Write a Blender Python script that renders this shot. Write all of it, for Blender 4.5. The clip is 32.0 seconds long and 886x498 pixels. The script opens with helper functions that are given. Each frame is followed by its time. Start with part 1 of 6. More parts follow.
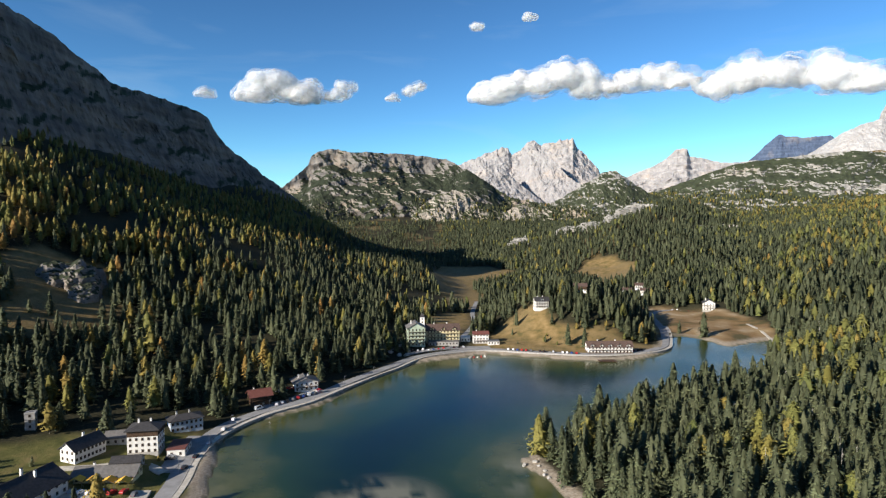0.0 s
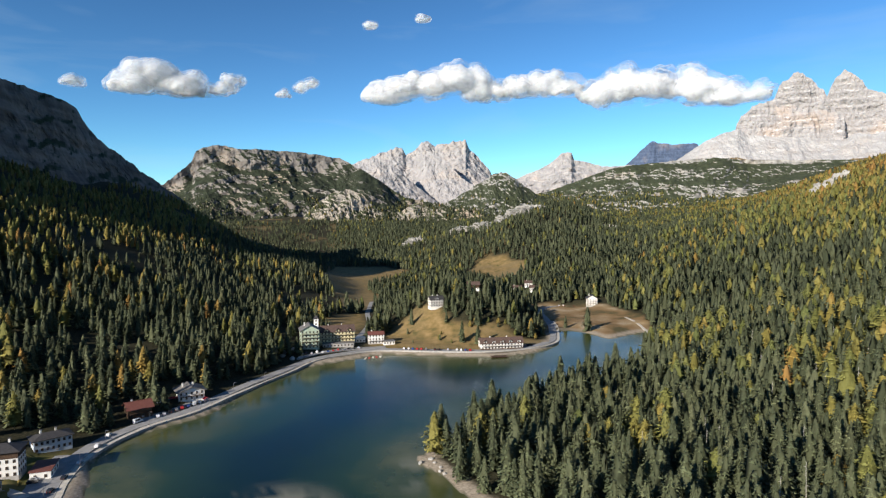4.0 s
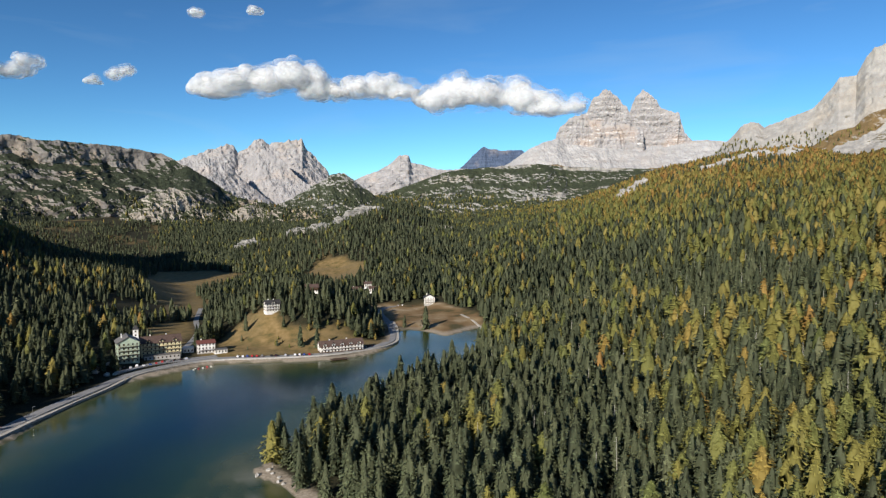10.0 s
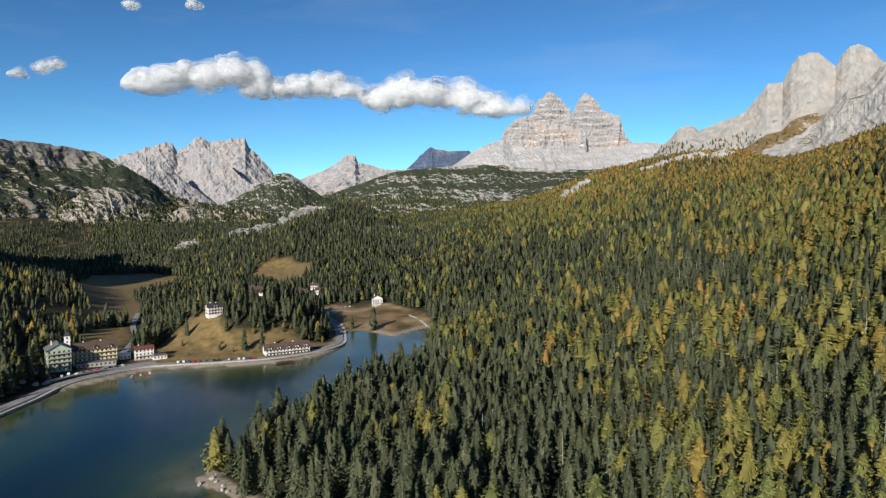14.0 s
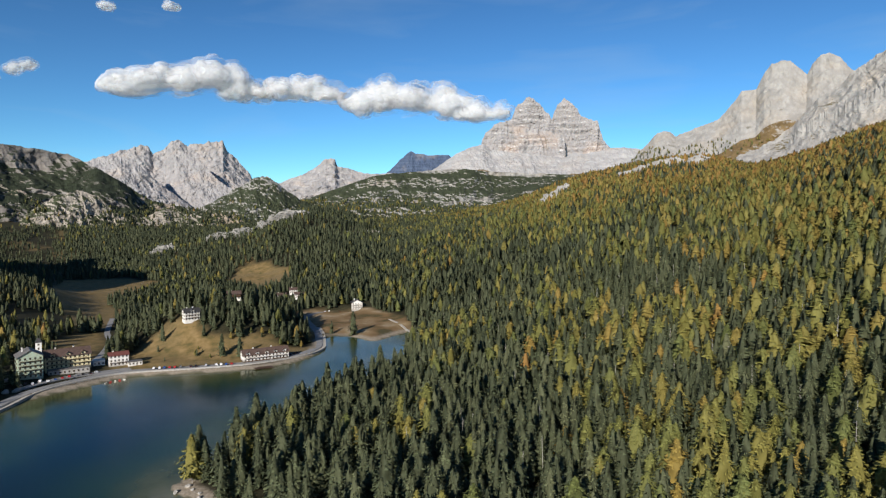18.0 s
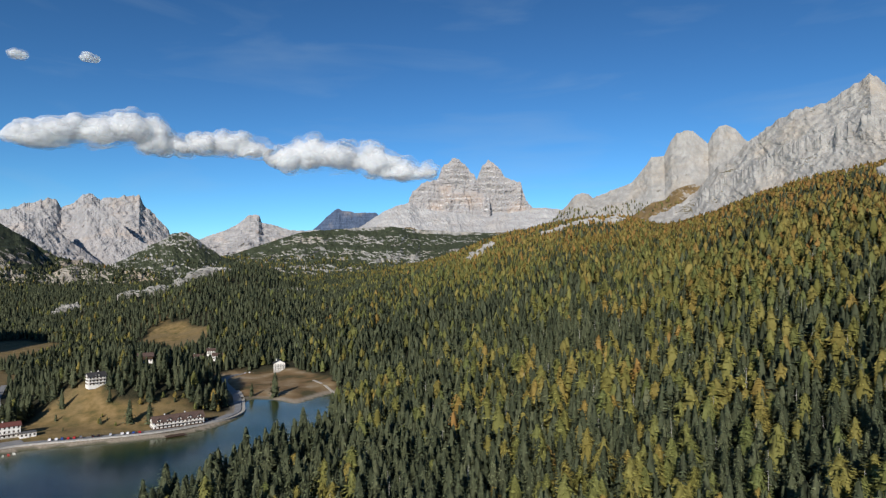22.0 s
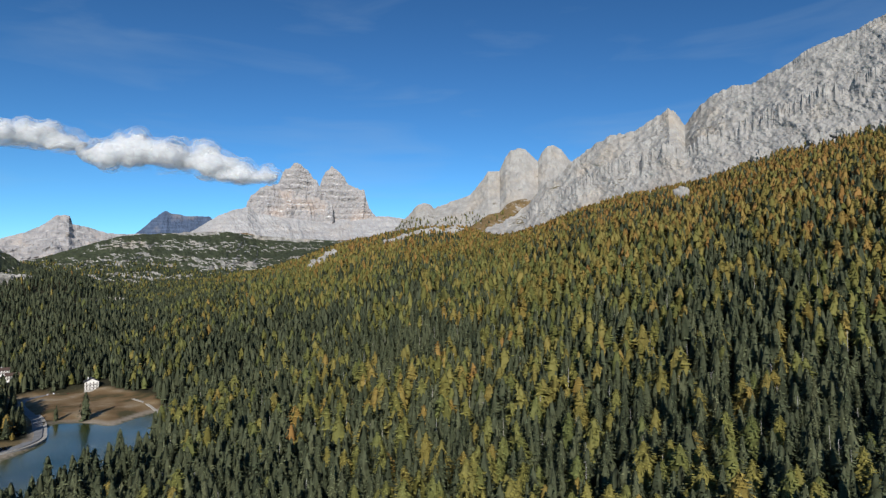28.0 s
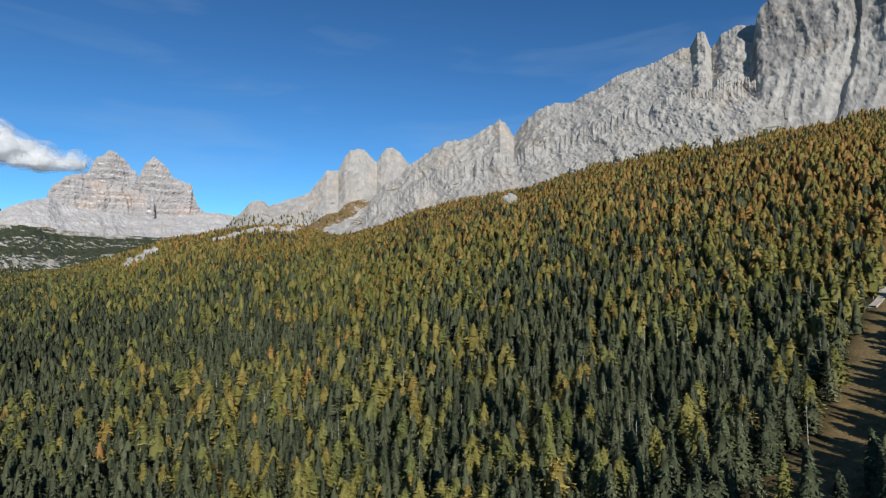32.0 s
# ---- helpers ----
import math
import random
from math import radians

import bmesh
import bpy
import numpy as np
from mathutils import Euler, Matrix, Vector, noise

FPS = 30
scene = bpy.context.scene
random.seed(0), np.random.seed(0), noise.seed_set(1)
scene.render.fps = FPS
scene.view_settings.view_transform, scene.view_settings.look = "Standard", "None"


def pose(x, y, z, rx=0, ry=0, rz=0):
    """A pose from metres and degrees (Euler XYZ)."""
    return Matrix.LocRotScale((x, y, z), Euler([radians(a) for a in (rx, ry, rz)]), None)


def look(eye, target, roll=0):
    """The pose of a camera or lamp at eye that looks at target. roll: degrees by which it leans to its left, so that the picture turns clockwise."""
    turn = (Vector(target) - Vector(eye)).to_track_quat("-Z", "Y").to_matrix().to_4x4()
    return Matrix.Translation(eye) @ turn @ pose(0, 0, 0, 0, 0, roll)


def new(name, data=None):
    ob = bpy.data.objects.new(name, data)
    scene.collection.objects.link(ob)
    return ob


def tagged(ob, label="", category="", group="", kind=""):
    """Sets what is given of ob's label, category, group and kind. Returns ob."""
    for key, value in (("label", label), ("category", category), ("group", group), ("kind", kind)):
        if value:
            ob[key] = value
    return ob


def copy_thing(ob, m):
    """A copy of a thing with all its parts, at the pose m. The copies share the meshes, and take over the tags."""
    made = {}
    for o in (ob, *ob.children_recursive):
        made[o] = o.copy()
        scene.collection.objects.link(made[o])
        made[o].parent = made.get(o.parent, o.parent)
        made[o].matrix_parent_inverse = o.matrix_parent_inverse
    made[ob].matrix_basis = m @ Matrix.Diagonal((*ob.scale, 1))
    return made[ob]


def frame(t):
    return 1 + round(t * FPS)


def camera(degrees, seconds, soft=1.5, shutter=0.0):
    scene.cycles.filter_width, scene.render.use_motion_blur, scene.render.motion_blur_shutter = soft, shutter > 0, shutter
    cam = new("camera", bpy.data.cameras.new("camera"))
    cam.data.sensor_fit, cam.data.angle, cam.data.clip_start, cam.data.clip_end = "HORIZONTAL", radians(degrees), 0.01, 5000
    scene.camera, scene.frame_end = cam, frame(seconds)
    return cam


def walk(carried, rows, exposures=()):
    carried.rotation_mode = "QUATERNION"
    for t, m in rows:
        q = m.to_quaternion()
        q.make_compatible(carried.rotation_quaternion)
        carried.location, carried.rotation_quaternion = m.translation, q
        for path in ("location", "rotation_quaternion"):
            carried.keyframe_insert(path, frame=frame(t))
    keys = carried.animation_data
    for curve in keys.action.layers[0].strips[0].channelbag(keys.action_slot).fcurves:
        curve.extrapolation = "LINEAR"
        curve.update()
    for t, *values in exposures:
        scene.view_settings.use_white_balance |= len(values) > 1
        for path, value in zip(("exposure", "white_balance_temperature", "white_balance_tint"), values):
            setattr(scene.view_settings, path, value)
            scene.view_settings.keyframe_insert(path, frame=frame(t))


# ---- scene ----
# A drone hangs 115 m above the lake and turns slowly to its right: seconds, turn, tilt, lean in degrees.
EYE = (0.0, 0.0, 115.0)
cam = camera(72.53, 32.0, soft=1.3)
TURNS = [
    (0.0, 0.0, -3.02, -0.21), (0.5, 1.23, -3.03, -0.19), (1.0, 2.45, -3.05, -0.15), (1.5, 3.69, -3.06, -0.15),
    (2.0, 4.91, -3.06, -0.14), (2.5, 6.16, -3.08, -0.08), (3.0, 7.43, -3.09, -0.07), (3.5, 8.7, -3.07, -0.07),
    (5.5, 13.72, -3.05, 0.03), (6.0, 14.97, -3.04, 0.06), (6.5, 16.25, -3.04, 0.07), (7.0, 17.54, -3.02, 0.08),
    (7.5, 18.82, -3.01, 0.07), (8.0, 20.11, -3.0, 0.09), (8.5, 21.38, -2.99, 0.12), (9.0, 22.67, -2.97, 0.08),
    (9.5, 23.92, -2.93, 0.09), (10.0, 25.16, -2.93, 0.13), (10.5, 26.21, -2.92, 0.07), (11.0, 27.3, -2.91, 0.09),
    (11.5, 28.4, -2.9, 0.07), (12.0, 29.27, -2.89, 0.05), (12.5, 29.53, -2.9, 0.05), (13.0, 29.75, -2.89, 0.04),
    (13.5, 29.93, -2.9, 0.02), (14.0, 30.13, -2.9, 0.01), (14.5, 30.31, -2.9, -0.0), (16.5, 31.04, -2.91, -0.01),
    (17.0, 31.24, -2.91, 0.03), (17.5, 31.54, -2.8, 0.02), (18.0, 32.02, -2.51, 0.06), (18.5, 32.93, -2.05, 0.05),
    (19.0, 34.33, -1.35, 0.05), (19.5, 35.71, -0.63, 0.06), (20.0, 36.87, 0.06, 0.02), (20.5, 37.52, 0.76, 0.02),
    (21.0, 37.97, 1.48, 0.02), (21.5, 38.41, 2.2, 0.04), (22.0, 38.91, 2.94, 0.04), (22.5, 39.96, 3.63, 0.02),
    (23.0, 41.3, 3.7, -0.0), (23.5, 42.38, 3.7, -0.0), (24.0, 43.41, 3.7, -0.01), (24.5, 44.48, 3.7, 0.02),
    (25.0, 45.64, 3.7, -0.03), (25.5, 46.91, 3.71, 0.01), (27.5, 52.43, 3.7, -0.06), (28.0, 53.78, 3.7, -0.07),
    (28.5, 55.14, 3.7, -0.05), (29.0, 56.59, 3.7, -0.02), (29.5, 58.3, 3.7, -0.06), (30.0, 60.51, 3.7, -0.06),
    (30.5, 62.79, 3.71, -0.06), (31.0, 65.07, 3.73, -0.07), (31.5, 67.21, 3.74, -0.1), (32.0, 69.09, 3.73, -0.22),
]
walk(cam, [(t, pose(*EYE, 90 + tilt, 0, -turn) @ pose(0, 0, 0, 0, 0, lean)) for t, turn, tilt, lean in TURNS],
     [(0.0, 0.74, 6650, 10), (6.0, 0.54, 6600, 10), (13.0, 0.32, 6500, 10), (18.0, 0.26, 6450, 10), (23.0, 0.09, 6250, 10), (28.0, 0.08, 6200, 10), (32.0, 0.12, 6200, 10)])

# ---- light ----
SUN_AZ, SUN_EL = -128.0, 23.0          # degrees from the line of sight at the start, clockwise
sun_from = Vector((math.sin(radians(SUN_AZ)) * math.cos(radians(SUN_EL)),
                   math.cos(radians(SUN_AZ)) * math.cos(radians(SUN_EL)), math.sin(radians(SUN_EL))))
sun = new("sun", bpy.data.lights.new("sun", "SUN"))
sun.data.energy, sun.data.angle, sun.data.color = 5.0, radians(0.53), (1.0, 0.93, 0.83)
sun.matrix_world = look(sun_from * 500, (0, 0, 0))
world = bpy.data.worlds.new("sky")
scene.world = world
world.use_nodes = True
wn = world.node_tree.nodes
wl = world.node_tree.links
sky = wn.new("ShaderNodeTexSky")
sky.sky_type, sky.sun_disc = "NISHITA", False
sky.sun_elevation, sky.sun_rotation = radians(SUN_EL), radians(SUN_AZ)
sky.altitude, sky.air_density, sky.dust_density, sky.ozone_density = 1800, 1.0, 0.0, 4.0
wn["Background"].inputs["Strength"].default_value = 0.064
deep = wn.new("ShaderNodeGamma")
deep.inputs["Gamma"].default_value = 1.4
wl.new(sky.outputs[0], deep.inputs["Color"])
tone = wn.new("ShaderNodeMix")
tone.data_type, tone.blend_type = "RGBA", "MULTIPLY"
tone.inputs[0].default_value, tone.inputs[7].default_value = 1.0, (0.645, 0.85, 0.79, 1)
wl.new(deep.outputs[0], tone.inputs[6])
# thin high streaks of ice cloud
ways = wn.new("ShaderNodeTexCoord")
spread = wn.new("ShaderNodeMapping")
spread.inputs["Scale"].default_value, spread.inputs["Rotation"].default_value = (1.4, 1.4, 7.0), (0.25, 0.12, 0.4)
wl.new(ways.outputs["Generated"], spread.inputs["Vector"])
streak = wn.new("ShaderNodeTexNoise")
streak.inputs["Scale"].default_value, streak.inputs["Detail"].default_value, streak.inputs["Distortion"].default_value = 2.6, 6.0, 0.5
wl.new(spread.outputs[0], streak.inputs["Vector"])
thin = wn.new("ShaderNodeMapRange")
thin.inputs["From Min"].default_value, thin.inputs["From Max"].default_value, thin.inputs["To Max"].default_value = 0.52, 0.85, 0.2
wl.new(streak.outputs["Fac"], thin.inputs["Value"])
veil = wn.new("ShaderNodeMix")
veil.data_type = "RGBA"
wl.new(thin.outputs[0], veil.inputs[0])
wl.new(tone.outputs[2], veil.inputs[6])
veil.inputs[7].default_value = (6.0, 7.6, 8.6, 1)
wl.new(veil.outputs[2], wn["Background"].inputs["Color"])


# ---- numbers for land and rock ----
def hashed(i, j, k, seed):
    n = (i * 374761393 + j * 668265263 + k * 1274126177 + seed * 974634777) & 0x7FFFFFFF
    n = ((n ^ (n >> 13)) * 1274126177) & 0x7FFFFFFF
    return ((n ^ (n >> 16)) & 0xFFFF) / 65535.0


def lattice(x, y, z=0.0, seed=0):
    """Smooth noise from 0 to 1 on a unit lattice, for arrays."""
    x, y, z = np.broadcast_arrays(np.asarray(x, float), np.asarray(y, float), np.asarray(z, float))
    i, j, k = np.floor(x).astype(np.int64), np.floor(y).astype(np.int64), np.floor(z).astype(np.int64)
    u, v, w = x - i, y - j, z - k
    u, v, w = u * u * (3 - 2 * u), v * v * (3 - 2 * v), w * w * (3 - 2 * w)
    total = 0
    for a in (0, 1):
        for b in (0, 1):
            for c in (0, 1):
                total = total + hashed(i + a, j + b, k + c, seed) * np.abs(1 - a - u) * np.abs(1 - b - v) * np.abs(1 - c - w)
    return total


def fbm(x, y, z=0.0, octaves=4, seed=0):
    total, amp, norm = 0, 1.0, 0
    for o in range(octaves):
        total, norm = total + amp * lattice(x, y, z, seed + o), norm + amp
        x, y, z, amp = np.asarray(x) * 2.03, np.asarray(y) * 2.03, np.asarray(z) * 2.03, amp * 0.5
    return total / norm


def ridged(x, y, z=0.0, octaves=4, seed=0):
    total, amp, norm = 0, 1.0, 0
    for o in range(octaves):
        total, norm = total + amp * (1 - np.abs(2 * lattice(x, y, z, seed + o) - 1)), norm + amp
        x, y, z, amp = np.asarray(x) * 2.1, np.asarray(y) * 2.1, np.asarray(z) * 2.1, amp * 0.55
    return total / norm


def smooth(a, b, x):
    t = np.clip((x - a) / (b - a), 0, 1)
    return t * t * (3 - 2 * t)


def inside(poly, x, y):
    """True where the points lie inside the polygon."""
    hit = np.zeros(np.shape(x), bool)
    for (x0, y0), (x1, y1) in zip(poly, poly[1:] + poly[:1]):
        if y0 != y1:
            hit ^= ((y0 > y) != (y1 > y)) & (x < (x1 - x0) * (y - y0) / (y1 - y0) + x0)
    return hit


def off_line(line, x, y, closed=False):
    """How far the points lie from a line through the given corners."""
    best = np.full(np.shape(x), 1e9)
    ends = line[1:] + line[:1] if closed else line[1:]
    for (x0, y0), (x1, y1) in zip(line, ends):
        dx, dy = x1 - x0, y1 - y0
        t = np.clip(((x - x0) * dx + (y - y0) * dy) / (dx * dx + dy * dy + 1e-9), 0, 1)
        best = np.minimum(best, np.hypot(x - x0 - t * dx, y - y0 - t * dy))
    return best


def curve_through(points, step=4.0):
    """A smooth line through the points, cut into short pieces."""
    p = [Vector((*q, 0)) for q in points]
    p = [2 * p[0] - p[1], *p, 2 * p[-1] - p[-2]]
    out = []
    for a, b, c, d in zip(p, p[1:], p[2:], p[3:]):
        n = max(1, int((c - b).length / step))
        for i in range(n):
            t = i / n
            q = 0.5 * (2 * b + (c - a) * t + (2 * a - 5 * b + 4 * c - d) * t * t + (3 * b - a - 3 * c + d) * t ** 3)
            out.append((q.x, q.y))
    return out + [tuple(points[-1])]


# ---- the plan of the valley, metres; x to the right and y ahead of the first view ----
WEST_SHORE = [(-92, 60), (-96, 160), (-98, 242), (-103, 256), (-107, 279), (-114, 297), (-113, 319), (-104, 337), (-83, 357), (-72, 371),
              (-66, 390), (-57, 412), (-40, 442), (-24, 468), (2, 482), (36, 499), (54, 495), (98, 481), (128, 475), (157, 482),
              (183, 503), (198, 530), (213, 562)]
EAST_SHORE = [(226, 573), (242, 560), (252, 530), (280, 543), (308, 553), (286, 515), (262, 478), (232, 440), (196, 408), (160, 382),
              (120, 352), (82, 322), (56, 296), (37, 281), (39, 270), (46, 258), (50, 241), (70, 180), (60, 60)]
LAKE = curve_through(WEST_SHORE + EAST_SHORE, 3.0)
ROAD = curve_through([(-112, 150), (-114, 238), (-121, 280), (-121, 316), (-108, 345), (-86, 369), (-71, 400), (-56, 428), (-40, 454), (-22, 484), (6, 503),
                      (36, 512), (81, 500), (125, 492), (165, 500), (190, 520), (203, 548), (220, 600), (240, 690), (272, 722), (300, 700)], 5.0)
VALLEY_ROAD = curve_through([(0, 508), (12, 535), (28, 602), (33, 650), (34, 700), (44, 790)], 8.0)
MEADOWS = [
    [(4, 730), (34, 715), (52, 820), (70, 945), (172, 1180), (135, 1240), (90, 1330), (-10, 1330), (-25, 1050)],
    [(226, 1100), (285, 1205), (338, 1190), (350, 1100), (318, 985), (250, 935), (224, 1000)],
    [(30, 518), (34, 559), (55, 590), (84, 600), (96, 578), (104, 552), (124, 545), (156, 548), (160, 530), (186, 526), (172, 493), (120, 494), (60, 506)],
    [(-260, 240), (-105, 230), (-110, 290), (-130, 312), (-165, 297), (-200, 288), (-260, 264)],
    [(200, 555), (220, 590), (245, 565), (252, 530), (312, 553), (330, 610), (322, 690), (270, 735), (225, 720), (212, 640)],
    [(-4, 545), (16, 556), (26, 600), (31, 690), (8, 690), (-14, 640)],
]
PISTE = [(205, -15), (229, -22), (271, -44), (315, -65), (363, -81), (427, -108), (454, -122), (560, -150), (550, -185), (436, -150), (352, -110), (305, -94), (262, -75), (226, -56), (200, -48)]

WEST_GLADE = [(-323, 440), (-314, 476), (-281, 496), (-244, 468), (-234, 424), (-256, 375), (-273, 368)]
BARE = [[(885, 1015), (905, 1000), (1010, 1045), (1060, 1080), (1040, 1110), (960, 1085)],
        [(1041, 921), (1071, 948), (1229, 960), (1317, 908), (1174, 816), (1130, 890)]]

PROFILES = {}


def profile(az, *steps):
    """The lie of the land along a line from under the drone: distance and height, turn by turn."""
    PROFILES[az] = steps


profile(-180, (100, 4), (400, 20), (900, 90), (1600, 260), (5000, 500))
profile(-110, (100, 4), (200, 8), (500, 25), (900, 60), (1400, 110), (5000, 200))
profile(-75, (100, 3), (280, 8), (420, 30), (700, 80), (1100, 120), (5000, 200))
profile(-55, (100, 3), (280, 8), (420, 30), (700, 110), (1100, 190), (5000, 230))
profile(-36, (100, 3), (320, 5), (400, 14), (560, 100), (750, 190), (1000, 290), (5000, 290))
profile(-30, (100, 3), (330, 5), (400, 12), (600, 90), (850, 180), (1100, 260), (5000, 280))
profile(-21, (100, 0), (380, 4), (430, 16), (700, 90), (1180, 172), (1400, 230), (2000, 240), (5000, 250))
profile(-14.8, (100, -3), (395, 4), (450, 18), (700, 68), (1100, 120), (1480, 168), (1800, 90), (2300, 90), (5000, 200))
profile(-12.3, (100, -4), (405, 4), (700, 58), (1100, 102), (1400, 124), (1700, 60), (2300, 90), (5000, 200))
profile(-9.8, (100, -4), (425, 4), (700, 46), (1250, 89), (1600, 40), (2300, 95), (5000, 200))
profile(-7.1, (100, -4), (450, 4), (700, 35), (1150, 63), (1500, 30), (1800, 36), (2300, 100), (5000, 200))
profile(-4.5, (100, -4), (490, 4), (700, 23), (1050, 44), (1350, 12), (1750, 20), (2000, 70), (2300, 110), (5000, 200))
profile(-1.8, (100, -4), (515, 4), (700, 12), (950, 28), (1200, 6), (1600, 8), (1800, 36), (2200, 100), (5000, 200))
profile(1.9, (100, -4), (510, 3), (700, 3), (1400, 4), (1650, 16), (1900, 55), (2200, 90), (5000, 200))
profile(6.7, (100, -4), (510, 3), (900, 4), (1300, 6), (1500, 24), (1750, 38), (1950, 60), (2200, 90), (5000, 200))
profile(11, (100, -4), (520, 3), (900, 5), (1200, 10), (1500, 50), (1700, 77), (1900, 75), (2200, 90), (5000, 260))
profile(15, (100, -4), (520, 3), (900, 5), (1100, 10), (1400, 60), (1700, 108), (1900, 95), (2200, 100), (5000, 280))
profile(18, (100, -4), (420, 2), (800, 4), (1000, 12), (1300, 70), (1700, 152), (1900, 120), (2200, 110), (5000, 300))
profile(21, (100, 0), (400, 3), (750, 4), (950, 20), (1300, 80), (1700, 150), (1900, 120), (2200, 115), (5000, 320))
profile(24.2, (100, 2), (430, 3), (720, 3), (900, 20), (1300, 75), (1700, 123), (1950, 110), (2300, 130), (5000, 330))
profile(28, (100, 3), (430, 3), (690, 3), (840, 22), (1100, 45), (1400, 60), (1700, 74), (1950, 88), (2300, 120), (5000, 200))
profile(33, (100, 3), (300, 4), (450, 5), (680, 18), (950, 54), (1350, 88), (1700, 112), (1950, 126), (2300, 138), (5000, 220))
profile(38, (100, 3), (300, 4), (450, 8), (670, 27), (1070, 92), (1400, 126), (1780, 158), (2100, 164), (5000, 240))
profile(41, (100, 3), (300, 4), (450, 12), (680, 40), (1080, 106), (1450, 158), (1740, 188), (1900, 180), (5000, 240))
profile(43, (100, 3), (300, 5), (450, 18), (700, 52), (1100, 118), (1500, 186), (1720, 216), (1850, 200), (5000, 240))
profile(45, (100, 3), (300, 5), (450, 19), (700, 60), (1100, 130), (1500, 206), (1700, 233), (1850, 220), (5000, 260))
profile(48, (100, 2), (250, 5), (390, 19), (520, 42), (780, 95), (1200, 172), (1640, 250), (1800, 236), (5000, 280))
profile(52, (100, 4), (250, 9), (390, 28), (520, 53), (780, 110), (1200, 184), (1640, 271), (1800, 250), (5000, 320))
profile(56, (100, 5), (250, 12), (390, 35), (520, 63), (780, 122), (1200, 190), (1420, 226), (1630, 276), (1800, 262), (5000, 340))
profile(58.5, (100, 6), (250, 14), (390, 38), (520, 67), (780, 128), (1200, 190), (1560, 222), (1900, 280), (5000, 400))
profile(63.2, (100, 9), (260, 19), (400, 48), (520, 80), (800, 152), (1150, 212), (1500, 248), (1800, 300), (5000, 420))
profile(66, (100, 11), (260, 22), (400, 54), (520, 89), (800, 168), (1100, 229), (1460, 278), (1800, 330), (5000, 440))
profile(71, (100, 14), (260, 26), (400, 60), (520, 96), (800, 179), (1100, 254), (1430, 314), (1800, 380), (5000, 460))
profile(77, (100, 20), (250, 32), (400, 66), (520, 102), (800, 192), (1100, 276), (1380, 332), (1700, 420), (5000, 480))
profile(83, (100, 27), (260, 40), (400, 72), (520, 112), (800, 210), (1100, 308), (1340, 378), (1700, 460), (5000, 500))
profile(90, (100, 34), (280, 46), (400, 76), (550, 130), (800, 222), (1100, 328), (1300, 398), (1700, 500), (5000, 520))
profile(100, (100, 40), (283, 52), (390, 80), (450, 101), (600, 155), (900, 278), (1300, 410), (1700, 500), (5000, 520))
profile(112, (100, 40), (283, 56), (450, 110), (600, 170), (900, 290), (1300, 440), (1700, 500), (5000, 520))
profile(150, (100, 20), (400, 60), (900, 200), (1500, 380), (5000, 500))
profile(180, (100, 4), (400, 20), (900, 90), (1600, 260), (5000, 500))

TURN_GRID = np.arange(-180, 180.01, 1.0)
STEP_GRID = np.concatenate([np.arange(0, 2500, 20.0), np.arange(2500, 5101, 100.0)])
lie = np.array([np.interp(STEP_GRID, *zip(*PROFILES[a])) for a in sorted(PROFILES)])
lie = np.array([[*np.interp(TURN_GRID, sorted(PROFILES), lie[:, j])] for j in range(lie.shape[1])]).T
for _ in range(3):                      # round the breaks of slope
    lie[:, 1:-1] = (lie[:, :-2] + 2 * lie[:, 1:-1] + lie[:, 2:]) / 4
    lie[1:-1] = (lie[:-2] + 2 * lie[1:-1] + lie[2:]) / 4


def lake_side(x, y):
    """Metres from the shore: negative out on the water."""
    far = np.hypot(x - 90, y - 320) > 620
    d = np.full(np.shape(x), 400.0)
    near = ~far
    if near.any():
        q = off_line(LAKE, x[near], y[near], True)
        d[near] = np.where(inside(LAKE, x[near], y[near]), -q, q)
    return d


def land(x, y):
    """The height of the ground above the lake."""
    x, y = np.asarray(x, float), np.asarray(y, float)
    az, r = np.degrees(np.arctan2(x, y)), np.hypot(x, y)
    fi = np.clip(az + 180, 0, len(TURN_GRID) - 1.001)
    fj = np.interp(r, STEP_GRID, np.arange(len(STEP_GRID)))
    fj = np.clip(fj, 0, len(STEP_GRID) - 1.001)
    i, j = fi.astype(int), fj.astype(int)
    u, v = fi - i, fj - j
    z = (lie[i, j] * (1 - u) * (1 - v) + lie[i + 1, j] * u * (1 - v) + lie[i, j + 1] * (1 - u) * v + lie[i + 1, j + 1] * u * v)
    z = 2.0 + (z - 2.0) * smooth(5, 110, r)
    rough = smooth(350, 900, r) * np.where(az > 26, 0.5, 1.0)
    z = z + (fbm(x / 160, y / 160, 0, 4, 3) - 0.5) * (2.5 + 22 * rough) * smooth(3, 25, z)
    d = np.hypot((x - 132) / 104, (y - 640) / 136)          # the wooded knoll behind the lake
    z = np.maximum(z, z + 38 * smooth(1.0, 0.22, d))
    s = lake_side(x, y)
    z = np.where(s < 40, np.minimum(z, 0.5 + 0.10 * np.maximum(s, 0) + 60 * smooth(25, 60, s)), z)
    z = np.where(s < 0, np.maximum(-9, s * 0.12 - 0.1), np.maximum(z, 0.25 + 0.05 * np.minimum(s, 30)))
    q = off_line(ROAD, x, y)
    return np.where(s > 0, z + (1.9 - z) * smooth(16, 6, q) * smooth(0, 4, s), z)


